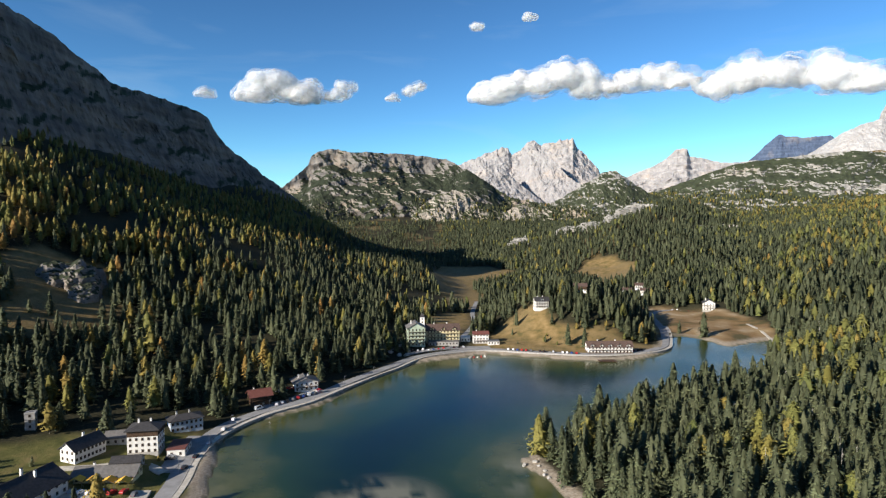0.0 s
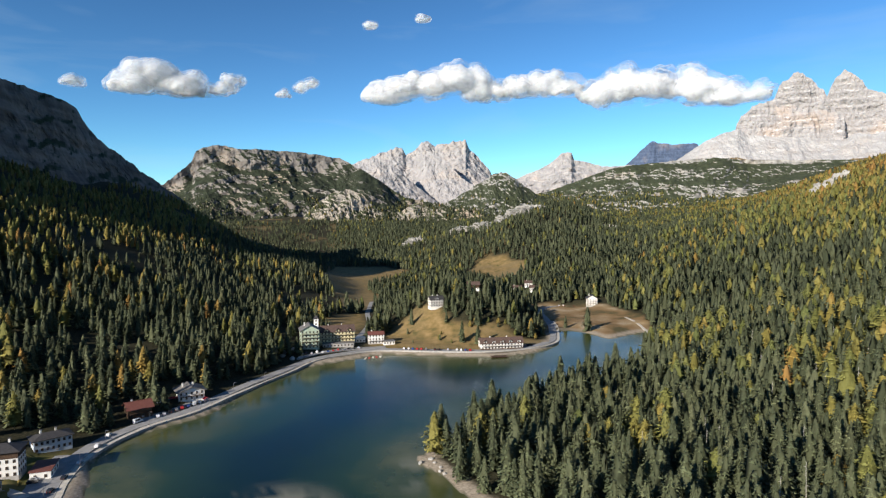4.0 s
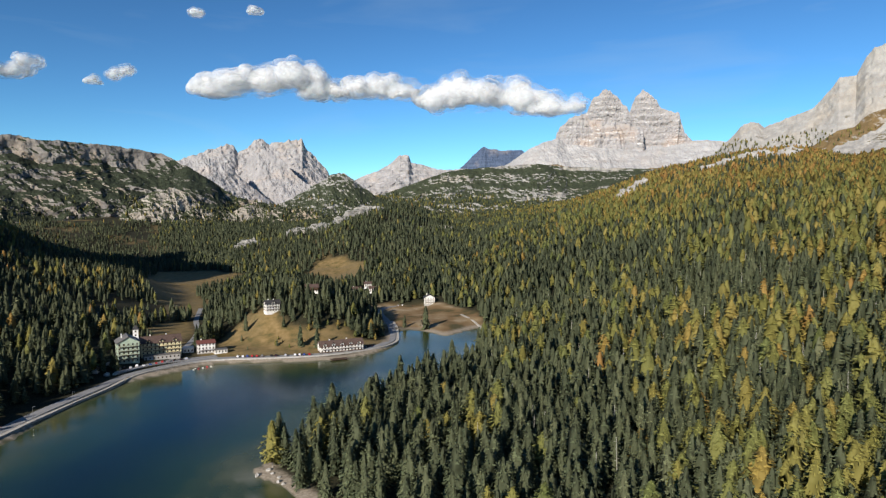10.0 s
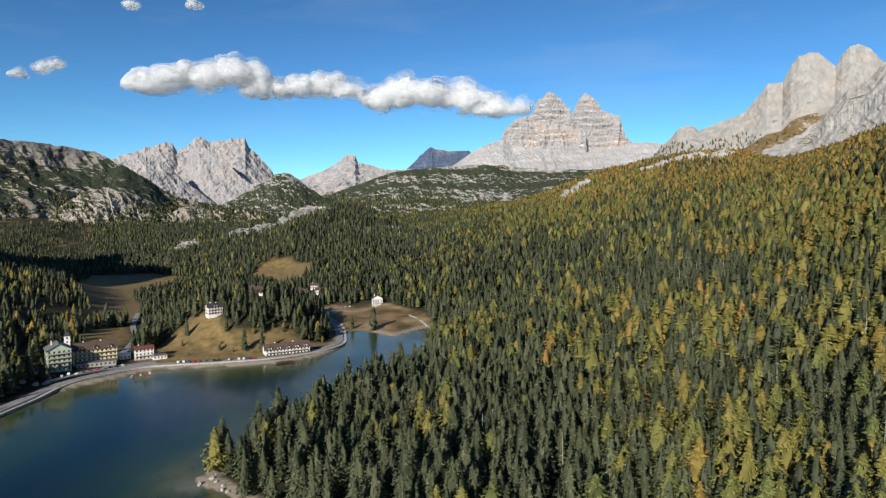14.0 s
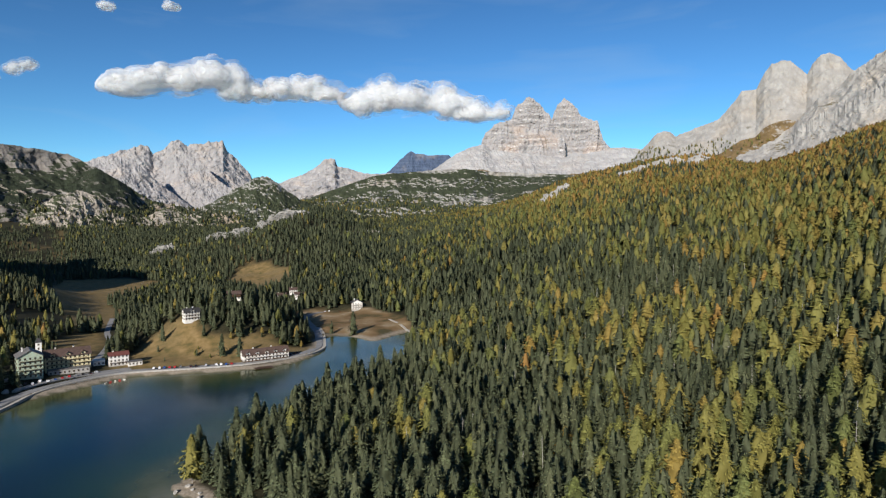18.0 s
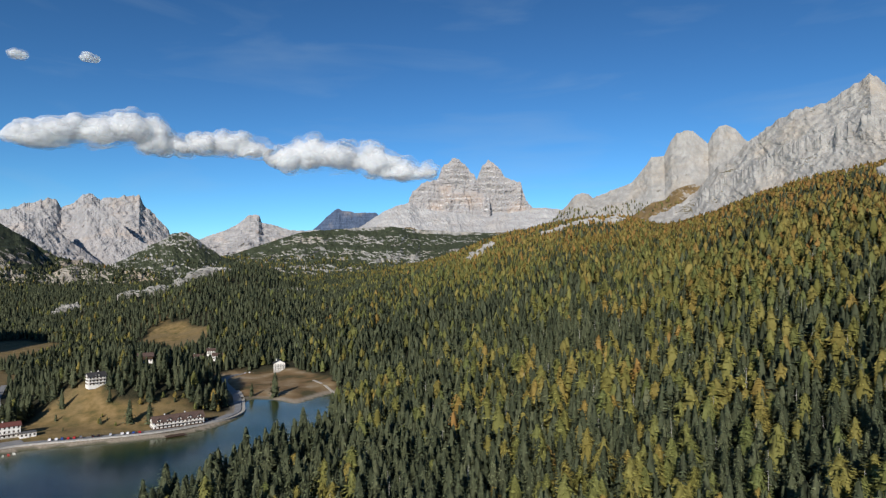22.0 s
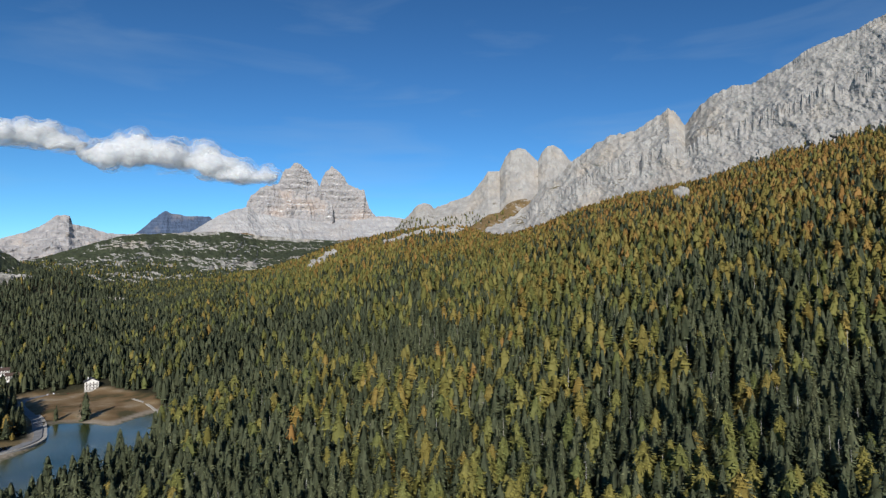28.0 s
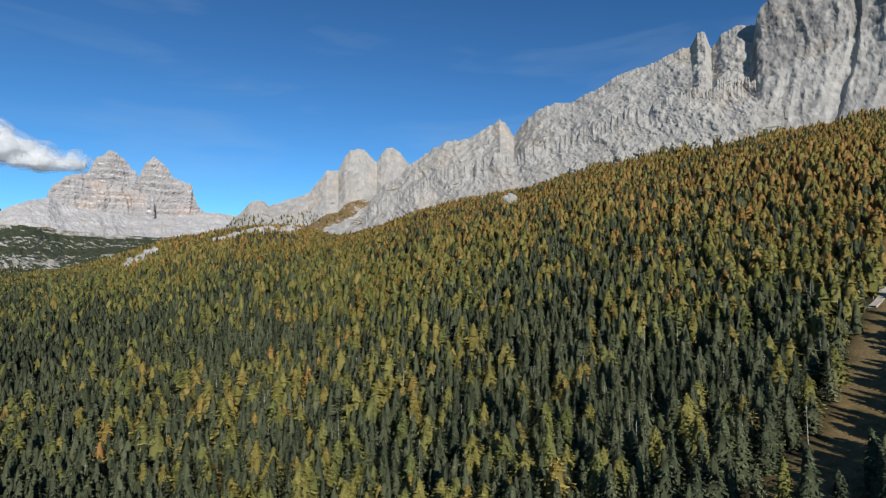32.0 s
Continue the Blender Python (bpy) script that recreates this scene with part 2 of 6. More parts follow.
# ---- materials ----
class Nodes:
    """A short hand for node materials."""

    def __init__(self, name, rough=0.85, spec=0.3):
        self.m = bpy.data.materials.new(name)
        self.m.use_nodes = True
        self.t = self.m.node_tree
        self.p = self.t.nodes["Principled BSDF"]
        self.p.inputs["Roughness"].default_value = rough
        self.p.inputs["Specular IOR Level"].default_value = spec
        self.co = self.t.nodes.new("ShaderNodeTexCoord").outputs["Object"]

    def add(self, kind, **inputs):
        n = self.t.nodes.new(kind)
        for key, v in inputs.items():
            self.set(n.inputs[key.replace("_", " ")], v)
        return n

    def set(self, socket, v):
        if isinstance(v, bpy.types.NodeSocket):
            self.t.links.new(v, socket)
        else:
            socket.default_value = v

    def noise(self, scale, detail=4.0, stretch=(1, 1, 1), rough=0.55):
        co = self.co
        if stretch != (1, 1, 1):
            n = self.add("ShaderNodeMapping", Vector=self.co, Scale=stretch)
            co = n.outputs[0]
        return self.add("ShaderNodeTexNoise", Vector=co, Scale=scale, Detail=detail, Roughness=rough).outputs["Fac"]

    def ramp(self, fac, *stops):
        n = self.add("ShaderNodeValToRGB", Fac=fac)
        e = n.color_ramp.elements
        while len(e) < len(stops):
            e.new(0.5)
        for s, (at, c) in zip(e, stops):
            s.position, s.color = at, ((*c, 1) if len(c) == 3 else c)
        return n.outputs["Color"]

    def band(self, fac, lo, hi):
        return self.add("ShaderNodeMapRange", Value=fac, From_Min=lo, From_Max=hi).outputs[0]

    def mix(self, fac, a, b, mode="MIX"):
        n = self.t.nodes.new("ShaderNodeMix")
        n.data_type, n.blend_type = "RGBA", mode
        for socket, v in ((n.inputs[0], fac), (n.inputs[6], a), (n.inputs[7], b)):
            self.set(socket, (*v, 1) if isinstance(v, tuple) and len(v) == 3 else v)
        return n.outputs[2]

    def math(self, op, a, b):
        n = self.t.nodes.new("ShaderNodeMath")
        n.operation = op
        self.set(n.inputs[0], a), self.set(n.inputs[1], b)
        return n.outputs[0]

    def attr(self, name):
        n = self.t.nodes.new("ShaderNodeAttribute")
        n.attribute_name = name
        return n.outputs["Fac"]

    def rand(self):
        return self.t.nodes.new("ShaderNodeObjectInfo").outputs["Random"]

    def up(self):
        g = self.t.nodes.new("ShaderNodeNewGeometry")
        return self.add("ShaderNodeSeparateXYZ", Vector=g.outputs["Normal"]).outputs["Z"]

    def done(self, colour, bump=None, depth=0.3, strength=0.6, rough=None):
        self.set(self.p.inputs["Base Color"], (*colour, 1) if isinstance(colour, tuple) else colour)
        if bump is not None:
            b = self.add("ShaderNodeBump", Height=bump, Distance=depth, Strength=strength)
            self.t.links.new(b.outputs[0], self.p.inputs["Normal"])
        if rough is not None:
            self.set(self.p.inputs["Roughness"], rough)
        return self.m


def ground_material():
    n = Nodes("alpine_ground", 0.95, 0.15)
    fine, broad, grain = n.noise(0.9, 6), n.noise(0.018, 5), n.noise(0.12, 5)
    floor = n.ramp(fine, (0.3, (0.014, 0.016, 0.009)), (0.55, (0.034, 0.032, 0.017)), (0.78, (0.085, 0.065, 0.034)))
    meadow = n.ramp(grain, (0.3, (0.085, 0.078, 0.028)), (0.5, (0.20, 0.138, 0.056)), (0.7, (0.29, 0.20, 0.09)))
    meadow = n.mix(n.band(broad, 0.42, 0.6), meadow, n.ramp(fine, (0.3, (0.11, 0.09, 0.04)), (0.7, (0.27, 0.19, 0.095))))
    lawn = n.ramp(grain, (0.3, (0.055, 0.062, 0.018)), (0.5, (0.11, 0.105, 0.032)), (0.75, (0.19, 0.145, 0.06)))
    sand = n.ramp(fine, (0.3, (0.22, 0.175, 0.125)), (0.7, (0.42, 0.36, 0.28)))
    scree = n.ramp(fine, (0.3, (0.22, 0.21, 0.195)), (0.7, (0.52, 0.50, 0.47)))
    bed = n.ramp(grain, (0.35, (0.05, 0.06, 0.03)), (0.65, (0.22, 0.20, 0.13)))
    mud = n.ramp(n.noise(0.03, 5), (0.36, (0.085, 0.072, 0.032)), (0.47, (0.20, 0.125, 0.058)), (0.56, (0.26, 0.185, 0.10)), (0.68, (0.36, 0.29, 0.20)))
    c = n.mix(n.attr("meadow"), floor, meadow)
    c = n.mix(n.attr("lawn"), c, lawn)
    c = n.mix(n.attr("mud"), c, mud)
    c = n.mix(n.attr("scree"), c, scree)
    c = n.mix(n.attr("sand"), c, sand)
    c = n.mix(n.attr("bed"), c, bed)
    return n.done(c, n.math("ADD", fine, grain), 0.5, 0.5)


def rock_material(name, light, dark, plant, cover=(0.80, 0.95), strata=0.06, warm=(0.42, 0.33, 0.24), warmth=0.25, bump=4.0, patch=(0.012, 0.9, (1, 1, 1)), bedding=0.55):
    """Bare dolomite with beds, stains and, where it lies flat enough, plants."""
    n = Nodes(name, 0.92, 0.2)
    beds = n.noise(strata, 5, (0.12, 0.12, 1.6))
    cracks = n.noise(strata * 0.9, 6, (1.4, 1.4, 0.22))
    blot, fine = n.noise(0.006, 5), n.noise(0.09, 6)
    c = n.ramp(n.math("ADD", n.math("MULTIPLY", beds, bedding), n.math("MULTIPLY", cracks, 1 - bedding)), (0.38, dark), (0.5, tuple(0.5 * (a + b) for a, b in zip(light, dark))), (0.60, light))
    c = n.mix(n.math("MULTIPLY", n.band(blot, 0.52, 0.66), warmth), c, warm)
    c = n.mix(n.math("MULTIPLY", n.band(fine, 0.52, 0.72), 0.5), c, dark)
    flat = n.math("ADD", n.up(), n.math("MULTIPLY", n.math("SUBTRACT", n.noise(patch[0], 6, patch[2]), 0.5), patch[1]))
    scrub = n.ramp(n.noise(0.05, 6), (0.35, plant), (0.7, tuple(1.9 * v for v in plant)))
    c = n.mix(n.band(flat, *cover), c, scrub)
    return n.done(c, n.math("ADD", cracks, n.math("MULTIPLY", fine, 0.6)), bump, 0.55)


def leaf_material(name, *stops):
    """Needles: each tree its own tint, with lighter and darker tufts."""
    n = Nodes(name, 0.8, 0.2)
    tuft = n.noise(1.1, 4)
    c = n.ramp(n.attr("tint"), *stops)
    tuft = n.math("ADD", n.math("MULTIPLY", tuft, 0.45), n.math("MULTIPLY", n.t.nodes.new("ShaderNodeNewGeometry").outputs["Random Per Island"], 0.55))
    c = n.mix(n.band(tuft, 0.2, 0.8), n.mix(0.42, c, (0.01, 0.012, 0.006)), n.mix(0.12, c, (0.34, 0.34, 0.2)))
    m = n.done(c, n.noise(1.6, 4), 0.5, 0.7)
    glow = n.add("ShaderNodeBsdfTranslucent", Color=c)
    both = n.add("ShaderNodeMixShader", Fac=0.10)
    n.t.links.new(n.p.outputs[0], both.inputs[1]), n.t.links.new(glow.outputs[0], both.inputs[2])
    n.t.links.new(both.outputs[0], n.t.nodes["Material Output"].inputs["Surface"])
    return m


def plain(name, colour, rough=0.7, vary=0.25, scale=0.8, spec=0.3, metal=0.0):
    n = Nodes(name, rough, spec)
    n.p.inputs["Metallic"].default_value = metal
    v = n.noise(scale, 5)
    w = n.noise(scale * 9, 3)
    c = n.mix(n.band(v, 0.35, 0.7), tuple(x * (1 - vary) for x in colour), tuple(min(1, x * (1 + vary * 0.5)) for x in colour))
    c = n.mix(n.math("MULTIPLY", n.band(w, 0.5, 0.75), vary * 0.7), c, tuple(x * 0.6 for x in colour))
    return n.done(c, w, 0.02, 0.3)


def water_material():
    n = Nodes("lake_water", 0.09, 0.5)
    n.p.inputs["IOR"].default_value = 1.33
    d = n.math("ADD", n.attr("depth"), n.math("MULTIPLY", n.math("SUBTRACT", n.noise(0.022, 5), 0.5), 0.55))
    weeds = n.noise(0.05, 6)
    shoal = n.mix(n.band(weeds, 0.4, 0.6), (0.085, 0.085, 0.030), (0.030, 0.045, 0.012))
    c = n.ramp(d, (0.02, (0.15, 0.145, 0.085)), (0.09, (0.050, 0.064, 0.020)), (0.32, (0.016, 0.036, 0.012)), (0.62, (0.004, 0.015, 0.011)), (1.0, (0.002, 0.008, 0.013)))
    c = n.mix(n.math("MULTIPLY", n.band(d, 0.34, 0.12), 0.7), c, shoal)
    c = n.mix(n.attr("shoal"), c, (0.21, 0.20, 0.14))
    ripple = n.noise(0.9, 3, (1, 0.6, 1))
    return n.done(c, ripple, 0.08, 0.2, n.ramp(n.noise(0.012, 3), (0.4, (0.14,) * 3), (0.65, (0.24,) * 3)))


GROUND = ground_material()
WATER = water_material()
PALE_ROCK = rock_material("pale_dolomite", (0.355, 0.336, 0.330), (0.262, 0.250, 0.247), (0.345, 0.326, 0.31), (0.86, 1.0), 0.022, (0.43, 0.34, 0.27), 0.5, bedding=0.2)
TOWER_ROCK = rock_material("banded_dolomite", (0.375, 0.352, 0.342), (0.272, 0.256, 0.250), (0.43, 0.41, 0.39), (0.72, 0.9), 0.04, (0.42, 0.31, 0.235), 0.5)
RIDGE_ROCK = rock_material("ridge_dolomite", (0.37, 0.352, 0.325), (0.272, 0.258, 0.238), (0.092, 0.074, 0.035), (0.95, 1.08), 0.04, (0.42, 0.33, 0.23), 0.4, patch=(0.009, 1.5, (1, 1, 1)), bedding=0.2)
WALL_ROCK = rock_material("grey_wall_dolomite", (0.33, 0.31, 0.285), (0.15, 0.145, 0.14), (0.30, 0.28, 0.25), (0.9, 1.05), 0.04, (0.36, 0.28, 0.20), 0.5, bedding=0.2)
TALUS = rock_material("overgrown_talus", (0.40, 0.38, 0.345), (0.24, 0.225, 0.195), (0.085, 0.072, 0.032), (0.62, 0.78), 0.05, patch=(0.014, 1.6, (1, 1, 0.6)))
SCREE = rock_material("pale_scree", (0.37, 0.353, 0.328), (0.277, 0.265, 0.244), (0.101, 0.08, 0.038), (0.80, 0.95), 0.05)
# Rock of the western wall, its colour darkened to deepen the shade there.
SHADE_ROCK = rock_material("shaded_wall_rock", (0.21, 0.185, 0.16), (0.075, 0.068, 0.062), (0.018, 0.024, 0.011), (0.58, 0.76), 0.04, warmth=0.4)
SCRUB_ROCK = rock_material("scrubby_limestone", (0.25, 0.228, 0.205), (0.11, 0.10, 0.095), (0.020, 0.025, 0.014), (0.44, 0.56), 0.03, (0.40, 0.31, 0.22), 0.5, patch=(0.013, 1.2, (1, 1, 0.7)))
BENCH_ROCK = rock_material("banded_bench_rock", (0.38, 0.36, 0.33), (0.17, 0.165, 0.155), (0.032, 0.038, 0.02), (0.56, 0.70), 0.05, patch=(0.006, 1.4, (0.7, 0.7, 1.8)))
WHITE_SCREE = rock_material("white_scree", (0.44, 0.425, 0.415), (0.34, 0.325, 0.315), (0.40, 0.38, 0.36), (1.3, 1.5), 0.03, (0.42, 0.34, 0.27), 0.3, bump=2.0)
CLIFF_ROCK = rock_material("tawny_cliff_rock", (0.40, 0.355, 0.30), (0.17, 0.155, 0.135), (0.034, 0.040, 0.02), (0.50, 0.66), 0.05, (0.42, 0.31, 0.20), 0.6, patch=(0.016, 1.5, (1, 1, 0.6)))
GRASS_TALUS = rock_material("autumn_grass_slope", (0.36, 0.34, 0.31), (0.22, 0.19, 0.15), (0.115, 0.078, 0.036), (0.42, 0.6), 0.05, patch=(0.014, 1.3, (1, 1, 0.6)))
# The blue haze and shade of a distant peak are put into this colour.
HAZE_ROCK = rock_material("far_haze_rock", (0.085, 0.115, 0.18), (0.05, 0.07, 0.115), (0.06, 0.075, 0.10), (0.9, 1.1))
BARK = plain("grey_bark", (0.30, 0.27, 0.23), 0.95, 0.4, 1.5)
DEAD_WOOD = plain("bleached_dead_wood", (0.42, 0.40, 0.36), 0.95, 0.3, 1.5)
SPRUCE_TINTS = ((0.0, (0.056, 0.076, 0.038)), (0.5, (0.112, 0.133, 0.064)), (0.9, (0.168, 0.184, 0.092)), (1.0, (0.20, 0.21, 0.104)))
LARCH_TINTS = ((0.0, (0.150, 0.174, 0.044)), (0.4, (0.25, 0.230, 0.048)), (0.75, (0.36, 0.252, 0.052)), (1.0, (0.43, 0.222, 0.052)))


def shaded_tints(tints, k):
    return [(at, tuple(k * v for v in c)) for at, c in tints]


# The inner needles repeat the tints darker: shade inside the crown, put into colour.
SPRUCE, SPRUCE_SHADED = leaf_material("spruce_needles", *SPRUCE_TINTS), leaf_material("spruce_shaded_needles", *shaded_tints(SPRUCE_TINTS, 0.5))
LARCH, LARCH_SHADED = leaf_material("larch_needles", *LARCH_TINTS), leaf_material("larch_shaded_needles", *shaded_tints(LARCH_TINTS, 0.72))


# ---- making meshes ----
def mesh_of(name, verts, faces, mats, attrs=(), slots=None, flat=True, normals=None):
    """A mesh from arrays; faces are all triangles or all quads."""
    verts, faces = np.asarray(verts, np.float32), np.asarray(faces, np.int32)
    me = bpy.data.meshes.new(name)
    k = faces.shape[1]
    me.vertices.add(len(verts)), me.loops.add(faces.size), me.polygons.add(len(faces))
    me.vertices.foreach_set("co", verts.ravel())
    me.loops.foreach_set("vertex_index", faces.ravel())
    me.polygons.foreach_set("loop_start", np.arange(0, faces.size, k, dtype=np.int32))
    for m in mats:
        me.materials.append(m)
    if slots is not None:
        me.polygons.foreach_set("material_index", np.asarray(slots, np.int32))
    me.polygons.foreach_set("use_smooth", np.full(len(faces), not flat))
    for key, v in attrs:
        me.attributes.new(key, "FLOAT", "POINT").data.foreach_set("value", np.asarray(v, np.float32))
    me.update(calc_edges=True)
    me.validate()
    if normals is not None:
        me.normals_split_custom_set_from_vertices(normals)
    return me


def sheet_faces(rows, cols, wrap=False):
    i, j = np.meshgrid(np.arange(rows - 1), np.arange(cols if wrap else cols - 1), indexing="ij")
    j2 = (j + 1) % cols
    return np.stack([i * cols + j, i * cols + j2, (i + 1) * cols + j2, (i + 1) * cols + j], -1).reshape(-1, 4)[:, ::-1]


def field(polys, x, y, soft=6.0):
    out = np.zeros(np.shape(x))
    for p in polys:
        box = (x > min(a for a, _ in p) - 30) & (x < max(a for a, _ in p) + 30) & (y > min(b for _, b in p) - 30) & (y < max(b for _, b in p) + 30)
        if box.any():
            d = off_line(p, x[box], y[box], True)
            out[box] = np.maximum(out[box], smooth(-soft, soft, np.where(inside(p, x[box], y[box]), d, -d)))
    return out


# ---- the ground: one sheet from under the drone to the horizon ----
turns = np.concatenate([np.arange(-180, -46, 3.0), np.arange(-46, 112, 0.4), np.arange(112, 180, 3.0)])
reach = np.concatenate([[0, 20, 40, 60, 80, 100, 120, 140, 160], np.arange(190, 240, 6.0), np.arange(240, 780, 4.0), np.arange(780, 1200, 12.0), np.arange(1200, 2400, 22.0), np.arange(2400, 5001, 130.0)])
rr, aa = np.meshgrid(reach, np.radians(turns), indexing="ij")
gx, gy = (rr * np.sin(aa)).ravel(), (rr * np.cos(aa)).ravel()
gz = land(gx, gy)
shore = lake_side(gx, gy)
wobble = (fbm(gx / 14, gy / 14, 0, 3, 7) - 0.5) * 14 + (fbm(gx / 60, gy / 60, 0, 3, 8) - 0.5) * 44 * smooth(750, 950, np.hypot(gx, gy))
meadow = field(MEADOWS[:3] + MEADOWS[5:] + [PISTE, WEST_GLADE], gx + wobble, gy - wobble)
meadow = np.maximum(meadow, 0.7 * smooth(0.62, 0.72, fbm(gx / 90, gy / 90, 0, 4, 12)) * smooth(900, 1000, np.hypot(gx, gy)))
lawn = field(MEADOWS[3:4], gx + wobble, gy - wobble)
mud = field(MEADOWS[4:5], gx + wobble * 0.5, gy)
band = fbm(gx / 9, gy / 9, 0, 3, 21) * 5
sand = smooth(8 + band, 3 + band, shore) * (shore > 0) * np.where(gy > 560, 0.5, 1.0)
scree = smooth(0.60, 0.68, fbm(gx / 70, gy / 70, 0, 5, 31)) * smooth(1150, 1400, np.hypot(gx, gy)) * (np.degrees(np.arctan2(gx, gy)) > 40)
scree = np.maximum(scree, 0.9 * field(BARE, gx + wobble, gy - wobble) * smooth(0.40, 0.5, fbm(gx / 26, gy / 26, 0, 4, 33)))
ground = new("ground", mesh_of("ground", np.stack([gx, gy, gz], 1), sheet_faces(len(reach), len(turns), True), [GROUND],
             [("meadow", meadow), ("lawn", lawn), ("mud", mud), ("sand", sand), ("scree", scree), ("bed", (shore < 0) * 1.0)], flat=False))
tagged(ground, "Alpine valley floor and slopes with forest soil and tan meadows", "ground", kind="structure")

# ---- the lake ----
wr = np.concatenate([np.arange(30, 240, 10.0), np.arange(240, 640, 5.0)])
wa = np.radians(np.arange(-62, 48, 0.5))
wrr, waa = np.meshgrid(wr, wa, indexing="ij")
wx, wy = (wrr * np.sin(waa)).ravel(), (wrr * np.cos(waa)).ravel()
ws = lake_side(wx, wy)
faces = sheet_faces(len(wr), len(wa))
faces = faces[(ws[faces] < 14).any(1)]
used, back = np.unique(faces, return_inverse=True)
shoal = 0.75 * smooth(30, 12, np.hypot((wx + 26) * 0.9, wy - 238)) + 0.55 * smooth(20, 4, np.hypot(wx - 33, (wy - 262) * 0.8))
shoal *= smooth(0.34, 0.55, fbm(wx / 11, wy / 11, 0, 4, 9))
lake = new("lake", mesh_of("lake", np.stack([wx, wy, 0 * wx], 1)[used], back.reshape(faces.shape), [WATER],
           [("depth", np.clip(-ws[used] / 95, 0, 1)), ("shoal", shoal[used])], flat=False))
tagged(lake, "Still dark blue-green mountain lake with olive shallows", "lake", kind="structure")


# ---- mountains ----
def along(pairs, a):
    return np.interp(a, *zip(*pairs))


FLANKS = {}


def massif(name, label, crest, base, near, far, rock, cols=420, rows=46, crag=40.0, size=150.0, terrace=0.0, jag=0.25, steep=0.75, back=0.8, seed=0, scree=None, skirt=0.22, foot=1.2, lean=0.0, cleft=0.0, ledge=0.8, fine=0.55, crisp=True, vert=1.0, soft=0.55, onto=None, part_name="rock_face", rib=2.2, iso=0.0, rim=0.0):
    """A mountain, or with onto a further tier of one: its foot and crest as turn and height above the eye's level in degrees, at the given distances; buttresses, beds and scree come from noise."""
    a = np.linspace(crest[0][0], crest[-1][0], cols)
    r0, r1 = along(near, a), along(far, a)
    jagged = (ridged(a * 1.7, 0 * a, seed, 4, seed) - 0.55) * jag * 2
    z1 = EYE[2] + r1 * np.tan(np.radians(along(crest, a)))
    teeth = r1 * np.radians(jagged)
    z0 = EYE[2] + r0 * np.tan(np.radians(along(base, a) - foot))
    v = np.linspace(0, 1, rows)[:, None]
    drop = rim * smooth(0.25, 0.75, fbm(a / 3.5, 0 * a, 0, 1, seed + 17))       # a cliff under the crest, higher here and lower there
    r = r0 + (r1 - r0) * (np.minimum(v, 1 - drop) / (1 - drop)) ** steep + 0 * a
    z = z0 + (z1 - z0) * v + teeth * v ** 9
    x, y = r * np.sin(np.radians(a)), r * np.cos(np.radians(a))
    wx, wy = np.radians(a) * r1.mean() + 0 * r, (r - r1) * 0.3            # along the wall and into it
    fade = smooth(0, 0.15, v) * (1 - 0.62 * v ** 4) * (0.45 + 0.55 * smooth(0, skirt * 3.2, v))
    bend = (fbm(wx / size / 2, wy / size / 2, z / size / 2, 3, seed + 9) - 0.5) * size
    u = wx + bend + lean * z
    ribs = ridged(u / size, (wy + bend) / size, z / (size * 2.2 * vert), 3, seed + 1)
    mid = ridged((u - bend * 0.4) / (size * 0.36), wy / (size * 0.36), z / (size * 0.6 * vert), 3, seed + 5)
    tiny = fbm(x / (size * 0.11), y / (size * 0.11), z / (size * 0.11), 4, seed + 6)
    lumps = fbm(u / (size * 0.8), wy / (size * 0.8), z / (size * 0.8), 5, seed + 15) if iso else 0.5
    r = r - crag * ((ribs - 0.6) * rib + (lumps - 0.5) * iso + (mid - 0.6) * soft + (tiny - 0.5) * fine) * fade
    if cleft:
        r = r + cleft * smooth(0.80, 0.92, ridged(u / (size * 0.8), wy / (size * 4), 0 * z, 1, seed + 13)) * fade
    if terrace:
        w = z / terrace + 0.8 * fbm(a / 1.7, 0 * a, 0, 3, seed + 8) + 0.25 * tiny
        f = w - np.floor(w)
        r = r + (f - smooth(0.55, 1.0, f)) * -crag * ledge * fade
    z = z + (fbm(x / (size * 0.25), y / (size * 0.25), z / size, 4, seed + 3) - 0.5) * crag * 0.25 * fade
    bs = np.linspace(0.12, 1, 8)[:, None]
    rb = r[-1] + bs * (np.maximum(r1 - r0, 200) * back)
    zb = z[-1] - (z[-1] - np.maximum(z0, -20)) * bs ** 0.8
    r, z = np.vstack([r, rb]), np.vstack([z, zb])
    x, y = r * np.sin(np.radians(a)), r * np.cos(np.radians(a))
    points = np.stack([x, y, z], -1).reshape(-1, 3)
    e = onto or tagged(new(name), label, "mountain")
    FLANKS[name] = points[:rows * cols].reshape(rows, cols, 3)
    cut = int(rows * skirt) if scree else 0
    new(part_name, mesh_of(part_name, points[cut * cols:], sheet_faces(len(r) - cut, cols), [rock], flat=crisp)).parent = e
    if scree:
        new("scree_slope", mesh_of("scree_slope", points[:(cut + 1) * cols], sheet_faces(cut + 1, cols), [scree])).parent = e
    return e


